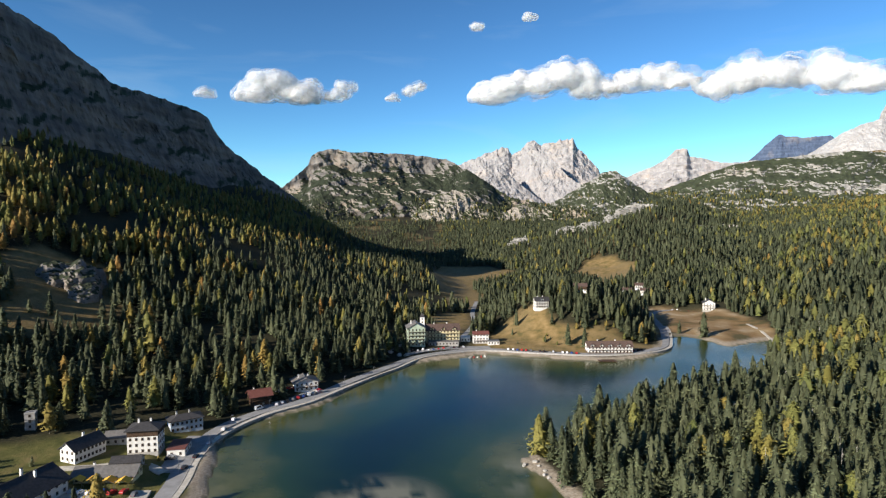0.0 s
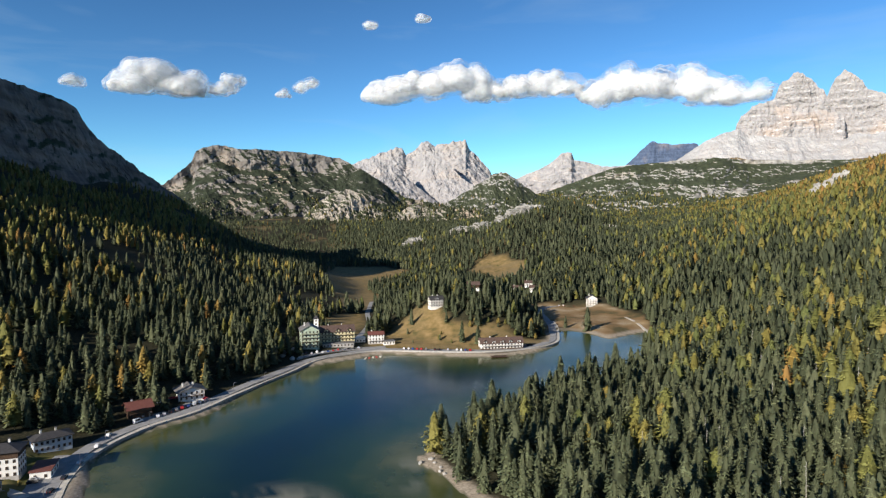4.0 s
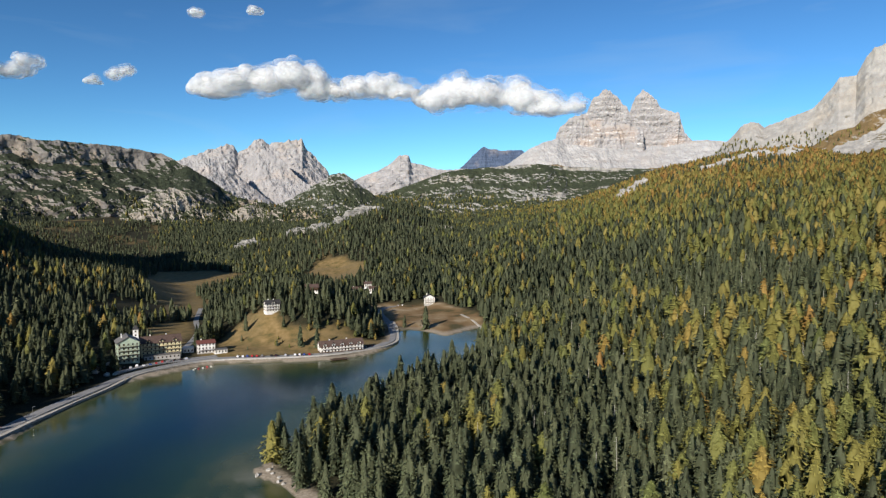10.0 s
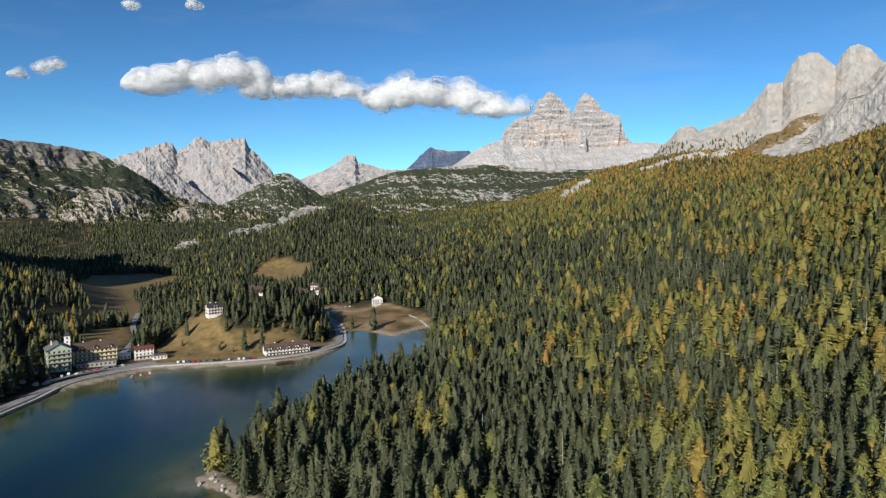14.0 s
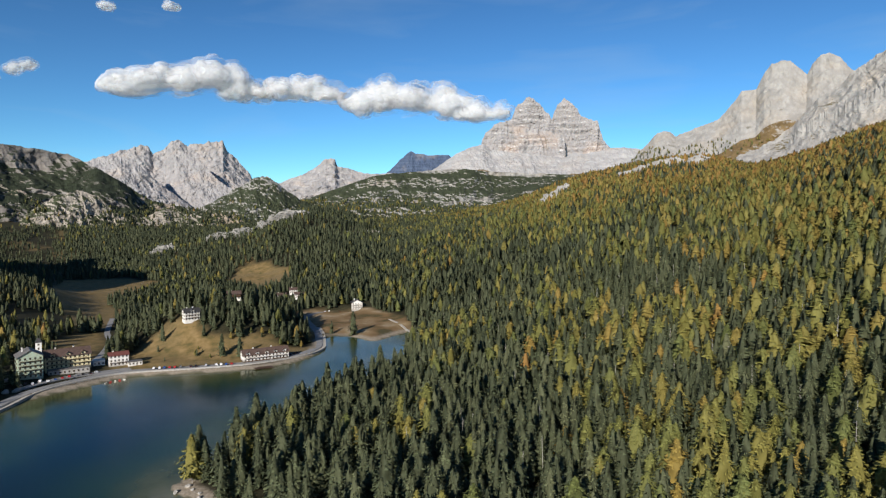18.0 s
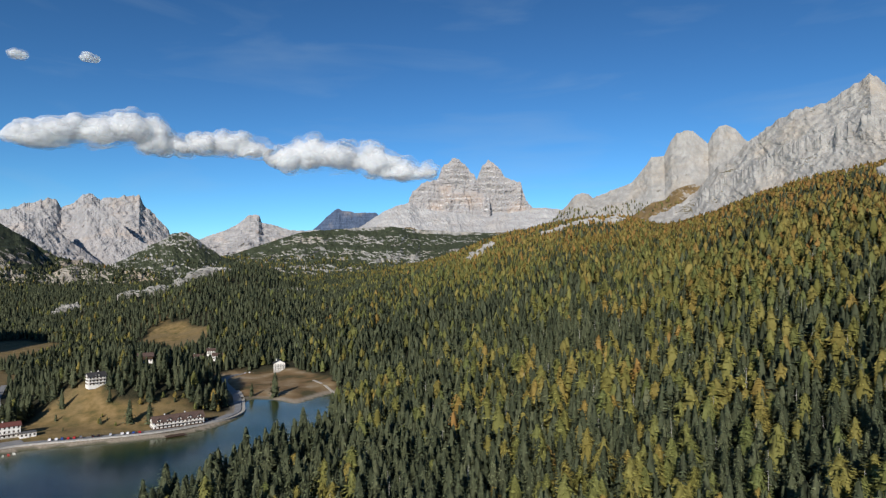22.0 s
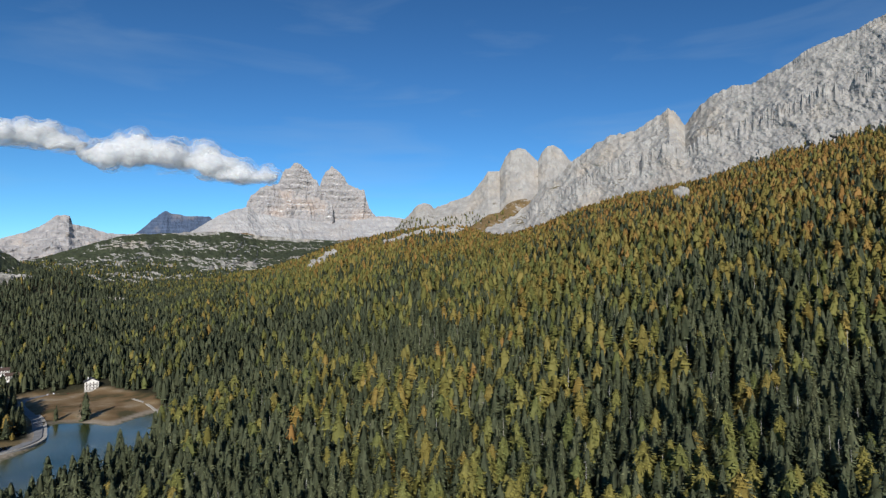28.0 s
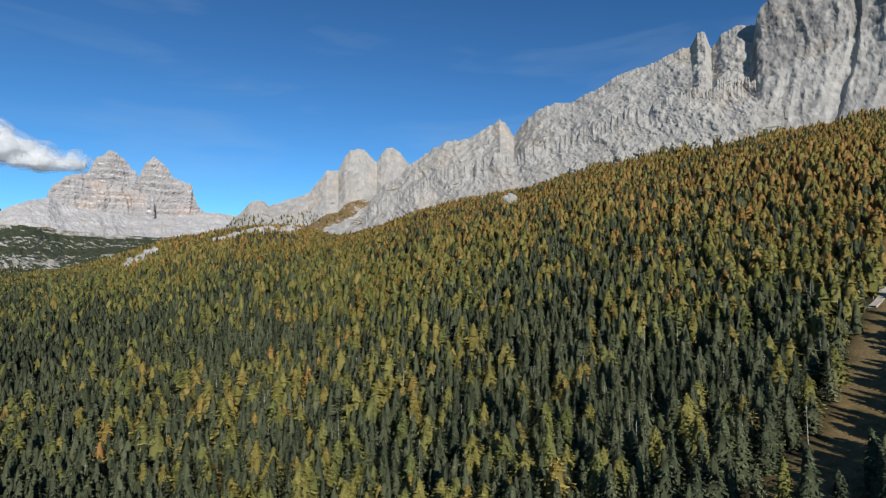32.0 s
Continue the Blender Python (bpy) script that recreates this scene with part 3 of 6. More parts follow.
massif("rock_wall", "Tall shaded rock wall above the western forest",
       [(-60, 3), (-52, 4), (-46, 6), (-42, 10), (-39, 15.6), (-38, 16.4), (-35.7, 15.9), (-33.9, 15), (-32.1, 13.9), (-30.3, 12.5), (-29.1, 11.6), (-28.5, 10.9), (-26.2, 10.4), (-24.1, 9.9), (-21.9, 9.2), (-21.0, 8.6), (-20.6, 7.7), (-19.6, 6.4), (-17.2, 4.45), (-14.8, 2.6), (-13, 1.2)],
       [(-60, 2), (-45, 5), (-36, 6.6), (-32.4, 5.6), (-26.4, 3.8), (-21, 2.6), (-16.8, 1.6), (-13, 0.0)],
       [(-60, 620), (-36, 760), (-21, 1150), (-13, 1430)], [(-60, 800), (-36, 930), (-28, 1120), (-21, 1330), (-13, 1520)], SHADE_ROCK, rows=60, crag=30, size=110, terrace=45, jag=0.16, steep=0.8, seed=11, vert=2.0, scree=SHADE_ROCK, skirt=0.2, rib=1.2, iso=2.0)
massif("flat_topped_mountain", "Broad scrub-covered mountain with pale cliff bands",
       [(-22, 3.6), (-17, 2.6), (-14.8, 2.75), (-13.9, 3.5), (-12.5, 4.7), (-12.2, 5.5), (-11.5, 5.95), (-10.2, 6.15), (-8.7, 6.0), (-5.1, 5.9), (-3.0, 5.8), (0.2, 5.4), (2.4, 4.35), (4.3, 3.1), (6.3, 1.8), (8.1, 1.4), (10, 1.1), (13, 0.2)],
       [(-22, -1.5), (-10, -1.6), (0, -1.4), (6, -1.2), (13, -1.0)], [(-22, 2250), (13, 2250)], [(-22, 2750), (0, 2850), (13, 2550)], SCRUB_ROCK, cols=560, rows=110, crag=120, size=380, jag=0.10, steep=0.85, seed=24, fine=0.55, soft=0.7, vert=0.8, lean=0.4, terrace=0, ledge=0.45, cleft=0, scree=SCRUB_ROCK, skirt=0.10, rib=1.5, iso=2.8, rim=0.22)
massif("foothill_cliffs", "Low pale cliffs and gullies above the valley wood",
       [(-3, 0.2), (-1.6, 1.4), (-0.5, 2.1), (1.2, 2.6), (2.4, 2.1), (3.3, 1.0), (4.2, 0.5), (5.4, 0.35), (6.4, 0.7), (7.3, 1.35), (8.0, 0.9), (8.6, 0.9), (10, 0.9), (12, 0.9), (14, 0.5)],
       [(-3, -1.0), (2, -0.6), (6, -1.0), (14, -1.4)], [(-3, 2210), (14, 2150)], [(-3, 2330), (14, 2300)], CLIFF_ROCK, cols=300, rows=60, crag=34, size=90, jag=0.14, steep=0.7, seed=29, fine=0.5, soft=0.7, vert=1.4, lean=0.3, scree=CLIFF_ROCK, skirt=0.12, cleft=8, foot=1.0, rib=1.0, iso=2.2)
peak = massif("jagged_peak", "Pale grey jagged dolomite peak in sunlight",
       [(-2, 3.5), (1.8, 5.0), (3.0, 5.4), (4.0, 5.9), (4.7, 6.15), (5.8, 6.55), (6.2, 6.3), (6.5, 5.92), (7.3, 6.24), (7.7, 6.69), (8.2, 7.0), (8.6, 7.15), (8.9, 6.95), (9.2, 6.58), (9.9, 6.9), (10.3, 6.75), (10.8, 6.95), (11.6, 7.0), (12.1, 7.1), (12.4, 6.4), (12.9, 6.0), (13.5, 5.3), (14.5, 4.1), (15.4, 3.2), (17, 1.5)],
       [(-2, 0.5), (17, 0.3)], [(-2, 3600), (17, 3600)], [(-2, 4300), (17, 4300)], PALE_ROCK, cols=560, rows=120, crag=110, size=330, jag=0.2, steep=0.75, seed=37, lean=0.6, vert=0.8, fine=0.7, soft=0.6, scree=SCREE, skirt=0.10, cleft=10, rib=0.8, iso=2.6)
massif("jagged_peak_buttress", "", [(-1, 3.6), (1.6, 4.75), (2.8, 5.2), (3.8, 5.35), (4.8, 5.0), (5.7, 4.6), (6.6, 3.7), (7.6, 2.8), (8.6, 2.0), (9.8, 1.0)],
       [(-1, 0.4), (10, 0.3)], [(-1, 3420), (10, 3420)], [(-1, 3880), (10, 3720)], PALE_ROCK, cols=300, rows=80, crag=60, size=200, jag=0.22, steep=0.8, seed=38, lean=0.5, vert=0.8, fine=0.7, onto=peak, part_name="front_buttress", rib=1.0, iso=2.4)
massif("jagged_peak_spur", "", [(7.4, 5.4), (8.3, 6.2), (9.2, 5.8), (10.2, 5.2), (11.0, 4.5), (12.0, 3.6), (13.0, 2.7), (14.4, 1.6)],
       [(7.4, 1.4), (14.4, 0.5)], [(7.4, 3780), (14.4, 3500)], [(7.4, 4100), (14.4, 3760)], PALE_ROCK, cols=240, rows=70, crag=50, size=170, jag=0.26, steep=0.8, seed=39, lean=0.4, vert=0.8, fine=0.7, onto=peak, part_name="south_spur", rib=1.0, iso=2.4)
massif("rocky_hill", "Grey rocky hill with scrub on its flanks",
       [(9, 0.6), (11, 1.7), (12.5, 2.6), (13.9, 3.5), (14.9, 4.05), (15.9, 4.2), (17.2, 3.2), (18.5, 2.2), (20, 1.4), (22, 1.0)],
       [(9, -0.5), (22, -0.5)], [(9, 2300), (22, 2300)], [(9, 2750), (22, 2750)], BENCH_ROCK, cols=240, rows=50, crag=55, size=130, jag=0.12, seed=41, rib=1.0, iso=2.2)
massif("distant_tower_mountain", "Distant pale mountain with a small summit tower",
       [(14, 2.2), (17.2, 3.7), (19.0, 4.35), (20.0, 4.95), (20.6, 5.4), (21.0, 5.85), (21.9, 5.85), (22.15, 5.15), (23.7, 4.8), (25.3, 4.5), (27.4, 4.6), (31, 4.2)],
       [(14, 1.0), (31, 1.5)], [(14, 3900), (31, 3900)], [(14, 4500), (31, 4500)], PALE_ROCK, cols=260, rows=44, crag=70, size=240, jag=0.10, steep=0.6, terrace=50, seed=47, rib=1.0, iso=2.0)
massif("far_dark_peak", "Far dark peak behind a plateau, tinted blue-grey as by haze",
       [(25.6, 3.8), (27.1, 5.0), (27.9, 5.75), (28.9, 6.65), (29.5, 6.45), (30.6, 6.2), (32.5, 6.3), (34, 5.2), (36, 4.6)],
       [(25.6, 3), (36, 3)], [(25.6, 4450), (36, 4450)], [(25.6, 4700), (36, 4700)], HAZE_ROCK, cols=160, rows=30, crag=50, size=200, jag=0.16, back=0.4, seed=53)
massif("rocky_plateau", "Plateau with grey rock bands and dark scrub",
       [(16, 1.4), (20, 2.4), (22.6, 3.3), (25.3, 4.3), (27.4, 4.6), (30.6, 4.9), (33.8, 5.0), (35.9, 4.85), (41, 4.5), (46, 4.3), (52, 4.2)],
       [(16, -0.6), (28, 0.4), (36, 1.5), (52, 3.0)], [(16, 2450), (52, 2400)], [(16, 2950), (52, 3000)], BENCH_ROCK, rows=64, crag=80, size=170, terrace=80, jag=0.05, steep=1.05, seed=59, fine=0.5, crisp=True, scree=BENCH_ROCK, skirt=0.2, rib=1.0, iso=2.8, ledge=0.5, rim=0.08)
towers = massif("twin_tower_massif", "Sunlit banded dolomite towers above white scree",
       [(30.4, 4.6), (31.5, 5.2), (32.4, 5.9), (33.4, 6.5), (34.6, 7.0), (35.8, 7.35), (36.6, 6.8), (38, 6.55), (40, 6.4), (42, 6.15), (43.3, 5.95), (44.0, 6.4), (45, 6.25), (46.4, 6.5), (47.6, 6.75), (49.6, 6.65), (52, 6.3), (55, 6.0)],
       [(30.4, 4.3), (55, 4.0)], [(30.4, 3150), (55, 3150)], [(30.4, 3680), (55, 3680)], WHITE_SCREE, cols=420, rows=50, crag=60, size=95, jag=0.06, steep=0.9, seed=61, fine=0.5, soft=0.5, crisp=True, scree=GRASS_TALUS, skirt=0.42, lean=0.2, rib=1.6, iso=1.5)
massif("lower_wall", "", [(35.4, 6.6), (35.7, 7.6), (36.0, 8.3), (36.4, 8.5), (36.8, 9.0), (37.3, 9.2), (38.2, 9.4), (38.7, 8.9), (40, 8.6), (42, 8.35), (43.0, 8.1), (43.35, 7.6), (43.5, 6.4)],
       [(35.4, 6.2), (43.5, 5.6)], [(35.4, 3640), (43.5, 3640)], [(35.4, 3760), (43.5, 3740)], TOWER_ROCK, cols=300, rows=70, crag=34, size=120, terrace=38, jag=0.2, steep=0.5, seed=62, vert=1.4, cleft=16, ledge=0.4, fine=0.8, foot=0.3, onto=towers, part_name="lower_wall", iso=1.6)
massif("west_tower", "", [(37.7, 8.6), (38.1, 9.35), (38.5, 9.8), (38.8, 10.5), (39.2, 10.9), (39.5, 11.2), (40.0, 11.5), (40.4, 11.45), (40.9, 10.9), (41.3, 10.5), (41.5, 10.1), (41.9, 9.9), (42.2, 9.2), (42.6, 8.5)],
       [(37.7, 8.2), (42.6, 7.9)], [(37.7, 3770), (42.6, 3760)], [(37.7, 3870), (42.6, 3850)], TOWER_ROCK, cols=240, rows=60, crag=32, size=90, terrace=34, jag=0.22, steep=0.6, seed=63, vert=1.4, cleft=10, ledge=0.5, fine=0.8, foot=0.4, onto=towers, part_name="west_tower", iso=1.8)
massif("east_tower", "", [(41.8, 8.4), (42.2, 9.6), (42.35, 10.1), (42.7, 10.75), (43.2, 11.25), (43.6, 11.1), (43.9, 10.9), (44.4, 10.3), (44.6, 9.85), (44.9, 9.6), (45.8, 9.25), (46.3, 9.1), (46.5, 8.3), (46.8, 7.5), (47.4, 6.8), (47.8, 6.3)],
       [(41.8, 6), (47.8, 5.5)], [(41.8, 3760), (47.8, 3700)], [(41.8, 3880), (47.8, 3820)], TOWER_ROCK, cols=300, rows=90, crag=34, size=110, terrace=40, jag=0.2, steep=0.6, seed=64, vert=1.4, cleft=14, ledge=0.45, fine=0.8, foot=0.3, onto=towers, part_name="east_tower", iso=1.8)
ridge = massif("rocky_ridge", "Long sunlit grey rock ridge above the eastern forest",
       [(56.2, 4.6), (57.2, 5.2), (58.6, 5.9), (59.8, 6.4), (61.0, 7.1), (62.0, 8.0), (62.8, 9.0), (63.6, 9.9), (64.8, 10.4), (65.6, 11.3), (66.3, 11.9), (68.1, 13.1), (69.2, 13.6), (70, 13.8), (71.6, 13.95), (72.7, 14.6), (73.8, 15.2), (74.6, 15.8), (75.2, 15.2), (75.9, 14.2), (77.3, 15.8), (78.6, 16.5), (79.8, 16.95), (81.3, 16.9), (83.4, 17.8), (85.5, 18.8), (86.8, 19.3), (89, 19.7), (91.0, 20.5), (92.0, 20.6), (92.5, 21.5), (93.1, 21.5), (93.6, 20.1), (94.6, 21.3), (95.7, 21.6), (97.3, 21.3), (99, 21)],
       [(56.2, 4.2), (61.4, 4.8), (64.6, 5.9), (67.8, 7.4), (71.6, 8.6), (76.6, 9.5), (80.7, 10.9), (83.8, 11.9), (87.3, 12.4), (90, 12.9), (99, 13.2)],
       [(56.2, 1590), (63, 1530), (75, 1400), (90, 1290), (99, 1290)], [(56.2, 1720), (62, 1800), (75, 1780), (99, 1620)], RIDGE_ROCK, cols=760, rows=96, crag=32, size=125, fine=0.62, soft=0.4, jag=0.2, steep=0.75, seed=67, scree=TALUS, skirt=0.14, lean=0.5, cleft=4, vert=0.6, rib=0.55, iso=1.9)
massif("ridge_domes", "", [(48.8, 5.2), (50.0, 6.4), (50.6, 7.0), (51.2, 7.7), (51.9, 8.1), (52.5, 7.95), (53.0, 7.6), (54.4, 8.1), (55.5, 8.5), (56.4, 8.8), (57.0, 9.5), (58.1, 10.95), (59.2, 11.0), (59.8, 12.3), (60.3, 12.85), (60.9, 13.05), (61.6, 13.0), (62.3, 12.3), (62.8, 11.75), (63.2, 12.6), (63.7, 13.1), (64.3, 13.25), (65.0, 12.8), (65.7, 11.9), (66.6, 11.0), (68, 10)],
       [(48.8, 4.4), (57, 5.0), (62, 6.4), (68, 7)], [(48.8, 1760), (60, 1800), (68, 1860)], [(48.8, 2060), (62, 2080), (68, 2080)], RIDGE_ROCK, cols=520, rows=84, crag=34, size=130, fine=0.4, soft=0.35, jag=0.10, steep=0.7, seed=68, scree=GRASS_TALUS, skirt=0.4, lean=0.4, cleft=3, vert=0.6, onto=ridge, part_name="back_dome", rib=0.4, iso=1.7)
massif("front_crag", "", [(61.5, 6.6), (63, 7.9), (64.5, 8.4), (66, 9.6), (68, 10.3), (70, 11.2), (72, 11.4), (74, 12.3), (76, 12.0), (78, 13.3), (80, 13.4), (82, 14.4), (84, 14.7), (86, 15.6), (88, 15.7), (90, 16.5), (92, 16.7), (94, 17.3), (97, 17.2)],
       [(61.5, 4.8), (64.6, 5.8), (67.8, 7.2), (71.6, 8.4), (76.6, 9.3), (80.7, 10.7), (87.3, 12.2), (97, 13.0)], [(61.5, 1520), (75, 1380), (90, 1275), (97, 1275)], [(61.5, 1620), (75, 1500), (97, 1380)], RIDGE_ROCK, cols=560, rows=60, crag=26, size=80, fine=0.6, soft=0.45, jag=0.9, steep=0.85, seed=69, scree=TALUS, skirt=0.26, lean=0.4, rib=0.9, iso=1.5, vert=0.7, back=0.3, onto=ridge, part_name="front_crag")
massif("summit_wall", "Big grey summit wall with dark vertical clefts",
       [(96.6, 19), (97.2, 21.9), (97.6, 22.9), (98.6, 23.4), (101, 25), (104, 27), (108, 28), (114, 28), (125, 24)],
       [(96.6, 13.6), (103, 13.4), (106, 14), (125, 15)], [(96.6, 1290), (125, 1290)], [(96.6, 1560), (125, 1600)], WALL_ROCK, cols=300, rows=90, crag=34, size=110, jag=0.2, steep=0.45, seed=71, scree=SCREE, skirt=0.46, cleft=20, vert=2.0, rib=1.2, iso=1.6)


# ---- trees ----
NEEDLES = {"spruce": [SPRUCE, BARK, SPRUCE_SHADED], "larch": [LARCH, BARK, LARCH_SHADED]}


def tree_shape(sprays, height, radius, bare, seed, droop, larch, trunk, fold):
    """Many small drooping sprays round a stem: vertices, triangles and a slot for each (0 needles, 1 bark)."""
    rng = random.Random(seed)
    v, f, m = [], [], []
    lop = [rng.uniform(0.82, 1.15) for _ in range(7)]

    def wide_at(t, a):
        w = min(1.0, 1.22 * (1 - t) ** 0.64) if not larch else min(1.0, 0.62 + 1.5 * t) * (1 - t ** 1.8) ** 0.82
        return radius * max(w, 0.05) * lop[int(a * 7 / 6.2832) % 7]

    size = (3.0 if larch else 3.2) * (1.0 if trunk else 0.7) / math.sqrt(sprays)
    for k in range(sprays):
        t = 1 - (1 - (k + rng.random()) / sprays) ** 0.68 if not larch else (k + rng.random()) / sprays * 0.97
        a = rng.random() * 6.2832
        z, w = bare + (height - bare) * t, wide_at(t, a) * rng.uniform(0.85, 1.2)
        ca, sa = math.cos(a), math.sin(a)
        s = size * radius * rng.uniform(0.6, 1.2) * (1.15 - 0.6 * t)
        b = len(v)
        if rng.random() < 0.6:                      # a bough lying out like a shelf
            q = max(0.0, w - 2.1 * s)
            k = s * rng.uniform(0.7, 1.1)
            zo = z - droop * s * rng.uniform(0.1, 0.7)
            v += [(ca * q, sa * q, z + 0.25 * s), (ca * w - sa * k, sa * w + ca * k, zo), (ca * w * 0.96 + sa * k, sa * w * 0.96 - ca * k, zo - 0.2 * s * rng.uniform(-1, 1))]
            f.append((b, b + 2, b + 1))
            m.append(0)
            if fold:
                v.append((ca * w * 1.22, sa * w * 1.22, zo - 0.55 * s))
                f.append((b + 1, b + 2, b + 3))
                m.append(0)
        else:                                       # a hanging spray
            q = max(0.0, w - 1.3 * s)
            p = (w + q) * 0.5
            tw = rng.uniform(-0.7, 0.7) * s
            v += [(ca * q, sa * q, z + s * 0.9), (ca * p - sa * s * 0.6, sa * p + ca * s * 0.6, z + tw), (ca * w, sa * w, z - droop * s * rng.uniform(0.4, 1.3))]
            f.append((b, b + 2, b + 1))
            m.append(0)
            if fold:
                v.append((ca * p + sa * s * 0.6, sa * p - ca * s * 0.6, z - tw))
                f.append((b, b + 3, b + 2))
                m.append(0)
    b, n = len(v), (7 if trunk else 5)                # the close inner boughs, an uneven cone that follows the crown, coloured darker for shade
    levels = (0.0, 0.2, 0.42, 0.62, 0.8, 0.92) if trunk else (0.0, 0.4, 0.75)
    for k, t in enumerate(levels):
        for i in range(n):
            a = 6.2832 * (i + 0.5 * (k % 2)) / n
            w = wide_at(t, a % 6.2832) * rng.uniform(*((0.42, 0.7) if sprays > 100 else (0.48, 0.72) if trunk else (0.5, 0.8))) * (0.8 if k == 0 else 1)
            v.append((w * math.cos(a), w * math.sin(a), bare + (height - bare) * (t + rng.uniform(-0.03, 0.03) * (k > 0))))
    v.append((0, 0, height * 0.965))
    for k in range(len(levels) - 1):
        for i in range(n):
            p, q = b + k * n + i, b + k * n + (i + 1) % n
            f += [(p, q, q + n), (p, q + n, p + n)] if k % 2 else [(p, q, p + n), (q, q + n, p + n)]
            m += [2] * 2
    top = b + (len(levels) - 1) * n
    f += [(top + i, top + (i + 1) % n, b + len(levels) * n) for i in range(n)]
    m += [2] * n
    if trunk:
        b, s = len(v), 0.013 * height
        v += [(s * math.cos(2.094 * i), s * math.sin(2.094 * i), -0.08) for i in range(3)] + [(0, 0, height * 0.8)]
        f += [(b + i, b + (i + 1) % 3, b + 3) for i in range(3)]
        m += [1] * 3
    v, f = np.array(v, np.float32), np.array(f, np.int32)
    out = np.hypot(v[:, 0], v[:, 1])[:, None] + 1e-4             # needles take the light as the whole crown does
    shake = np.random.default_rng(seed).normal(0, 0.55, v.shape)
    n = np.concatenate([v[:, :2] / out, 0.28 + 0.9 * np.clip(v[:, 2:] - (0.55 if larch else 0.85), 0, 1) * (2 if larch else 3)], 1) + shake
    n /= np.linalg.norm(n, axis=1)[:, None]
    away = (np.cross(v[f[:, 1]] - v[f[:, 0]], v[f[:, 2]] - v[f[:, 0]]) * n[f].mean(1)).sum(1) < 0
    f[away] = f[away][:, ::-1]
    return v, f, np.array(m, np.int32), n


def spruce_shape(detail, seed):
    return tree_shape((220, 74, 24, 9)[detail], 1.0, (0.176, 0.18, 0.185, 0.19)[detail], 0.05, seed, 0.9, False, detail < 2, False)


def larch_shape(detail, seed):
    return tree_shape((230, 78, 26, 9)[detail], 1.0, (0.262, 0.262, 0.26, 0.26)[detail], 0.14, seed, 0.5, True, detail < 2, False)


SHAPES = {("spruce", d): [spruce_shape(d, 100 * d + i) for i in range(6)] for d in range(4)}
SHAPES.update({("larch", d): [larch_shape(d, 900 + 100 * d + i) for i in range(6)] for d in range(4)})


def scatter(spots, species, detail):
    """One mesh of many trees: spots are rows of x, y, z, height, turn, tint, width."""
    vs, fs, ms, ts, ns, at = [], [], [], [], [], 0
    for i, (v, f, m, n) in enumerate(SHAPES[species, detail]):
        p = spots[i::6]
        if not len(p):
            continue
        c, s = np.cos(p[:, 4])[:, None], np.sin(p[:, 4])[:, None]
        h, w = p[:, 3][:, None], (p[:, 3] * p[:, 6])[:, None]
        x = p[:, 0][:, None] + w * (c * v[:, 0] - s * v[:, 1])
        y = p[:, 1][:, None] + w * (s * v[:, 0] + c * v[:, 1])
        z = p[:, 2][:, None] + h * v[:, 2]
        vs.append(np.stack([x, y, z], -1).reshape(-1, 3))
        fs.append((f[None] + (at + len(v) * np.arange(len(p)))[:, None, None]).reshape(-1, 3))
        ns.append(np.stack([c * n[:, 0] - s * n[:, 1], s * n[:, 0] + c * n[:, 1], 0 * c + n[:, 2]], -1).reshape(-1, 3))
        ms.append(np.tile(m, len(p)))
        ts.append(np.repeat(p[:, 5], len(v)))
        at += len(v) * len(p)
    return mesh_of("forest", np.concatenate(vs), np.concatenate(fs), NEEDLES[species], [("tint", np.concatenate(ts))], np.concatenate(ms), False, np.concatenate(ns))


def grow(rng, step, r0, r1, a0=-46, a1=111):
    n, k = int(r1 / step) + 2, int(r1 / step / 0.9) + 2
    i, j = np.meshgrid(np.arange(-n, n), np.arange(-k, k), indexing="ij")
    x, y = (i + 0.5 * (j % 2)).ravel() * step, j.ravel() * step * 0.9
    r, a = np.hypot(x, y), np.degrees(np.arctan2(x, y))
    ok = (r > r0 - 8) & (r < r1 + 8) & (a > a0) & (a < a1)
    x, y = x[ok], y[ok]
    x, y = x + rng.uniform(-0.45, 0.45, len(x)) * step, y + rng.uniform(-0.45, 0.45, len(x)) * step
    r = np.hypot(x, y)
    ok = (r >= r0) & (r < r1)
    return x[ok], y[ok]


CLEAR = [(-150, 276, 26), (-138, 318, 20), (-113, 358, 14), (-95, 390, 16), (-8, 522, 34), (30, 538, 18), (95, 582, 9), (136, 600, 7), (93, 570, 8), (134, 590, 6), (137, 497, 24), (308, 700, 22), (-160, 240, 40), (-207, 298, 7),
         (262, 836, 26), (248, 806, 22), (282, 866, 14), (-275, 440, 22), (-272, 418, 18), (222, 412, 17), (960, 249, 15), (972, 252, 12),
         (577, 1086, 18), (590, 1110, 14), (637, 1353, 24), (562, 1293, 22)]


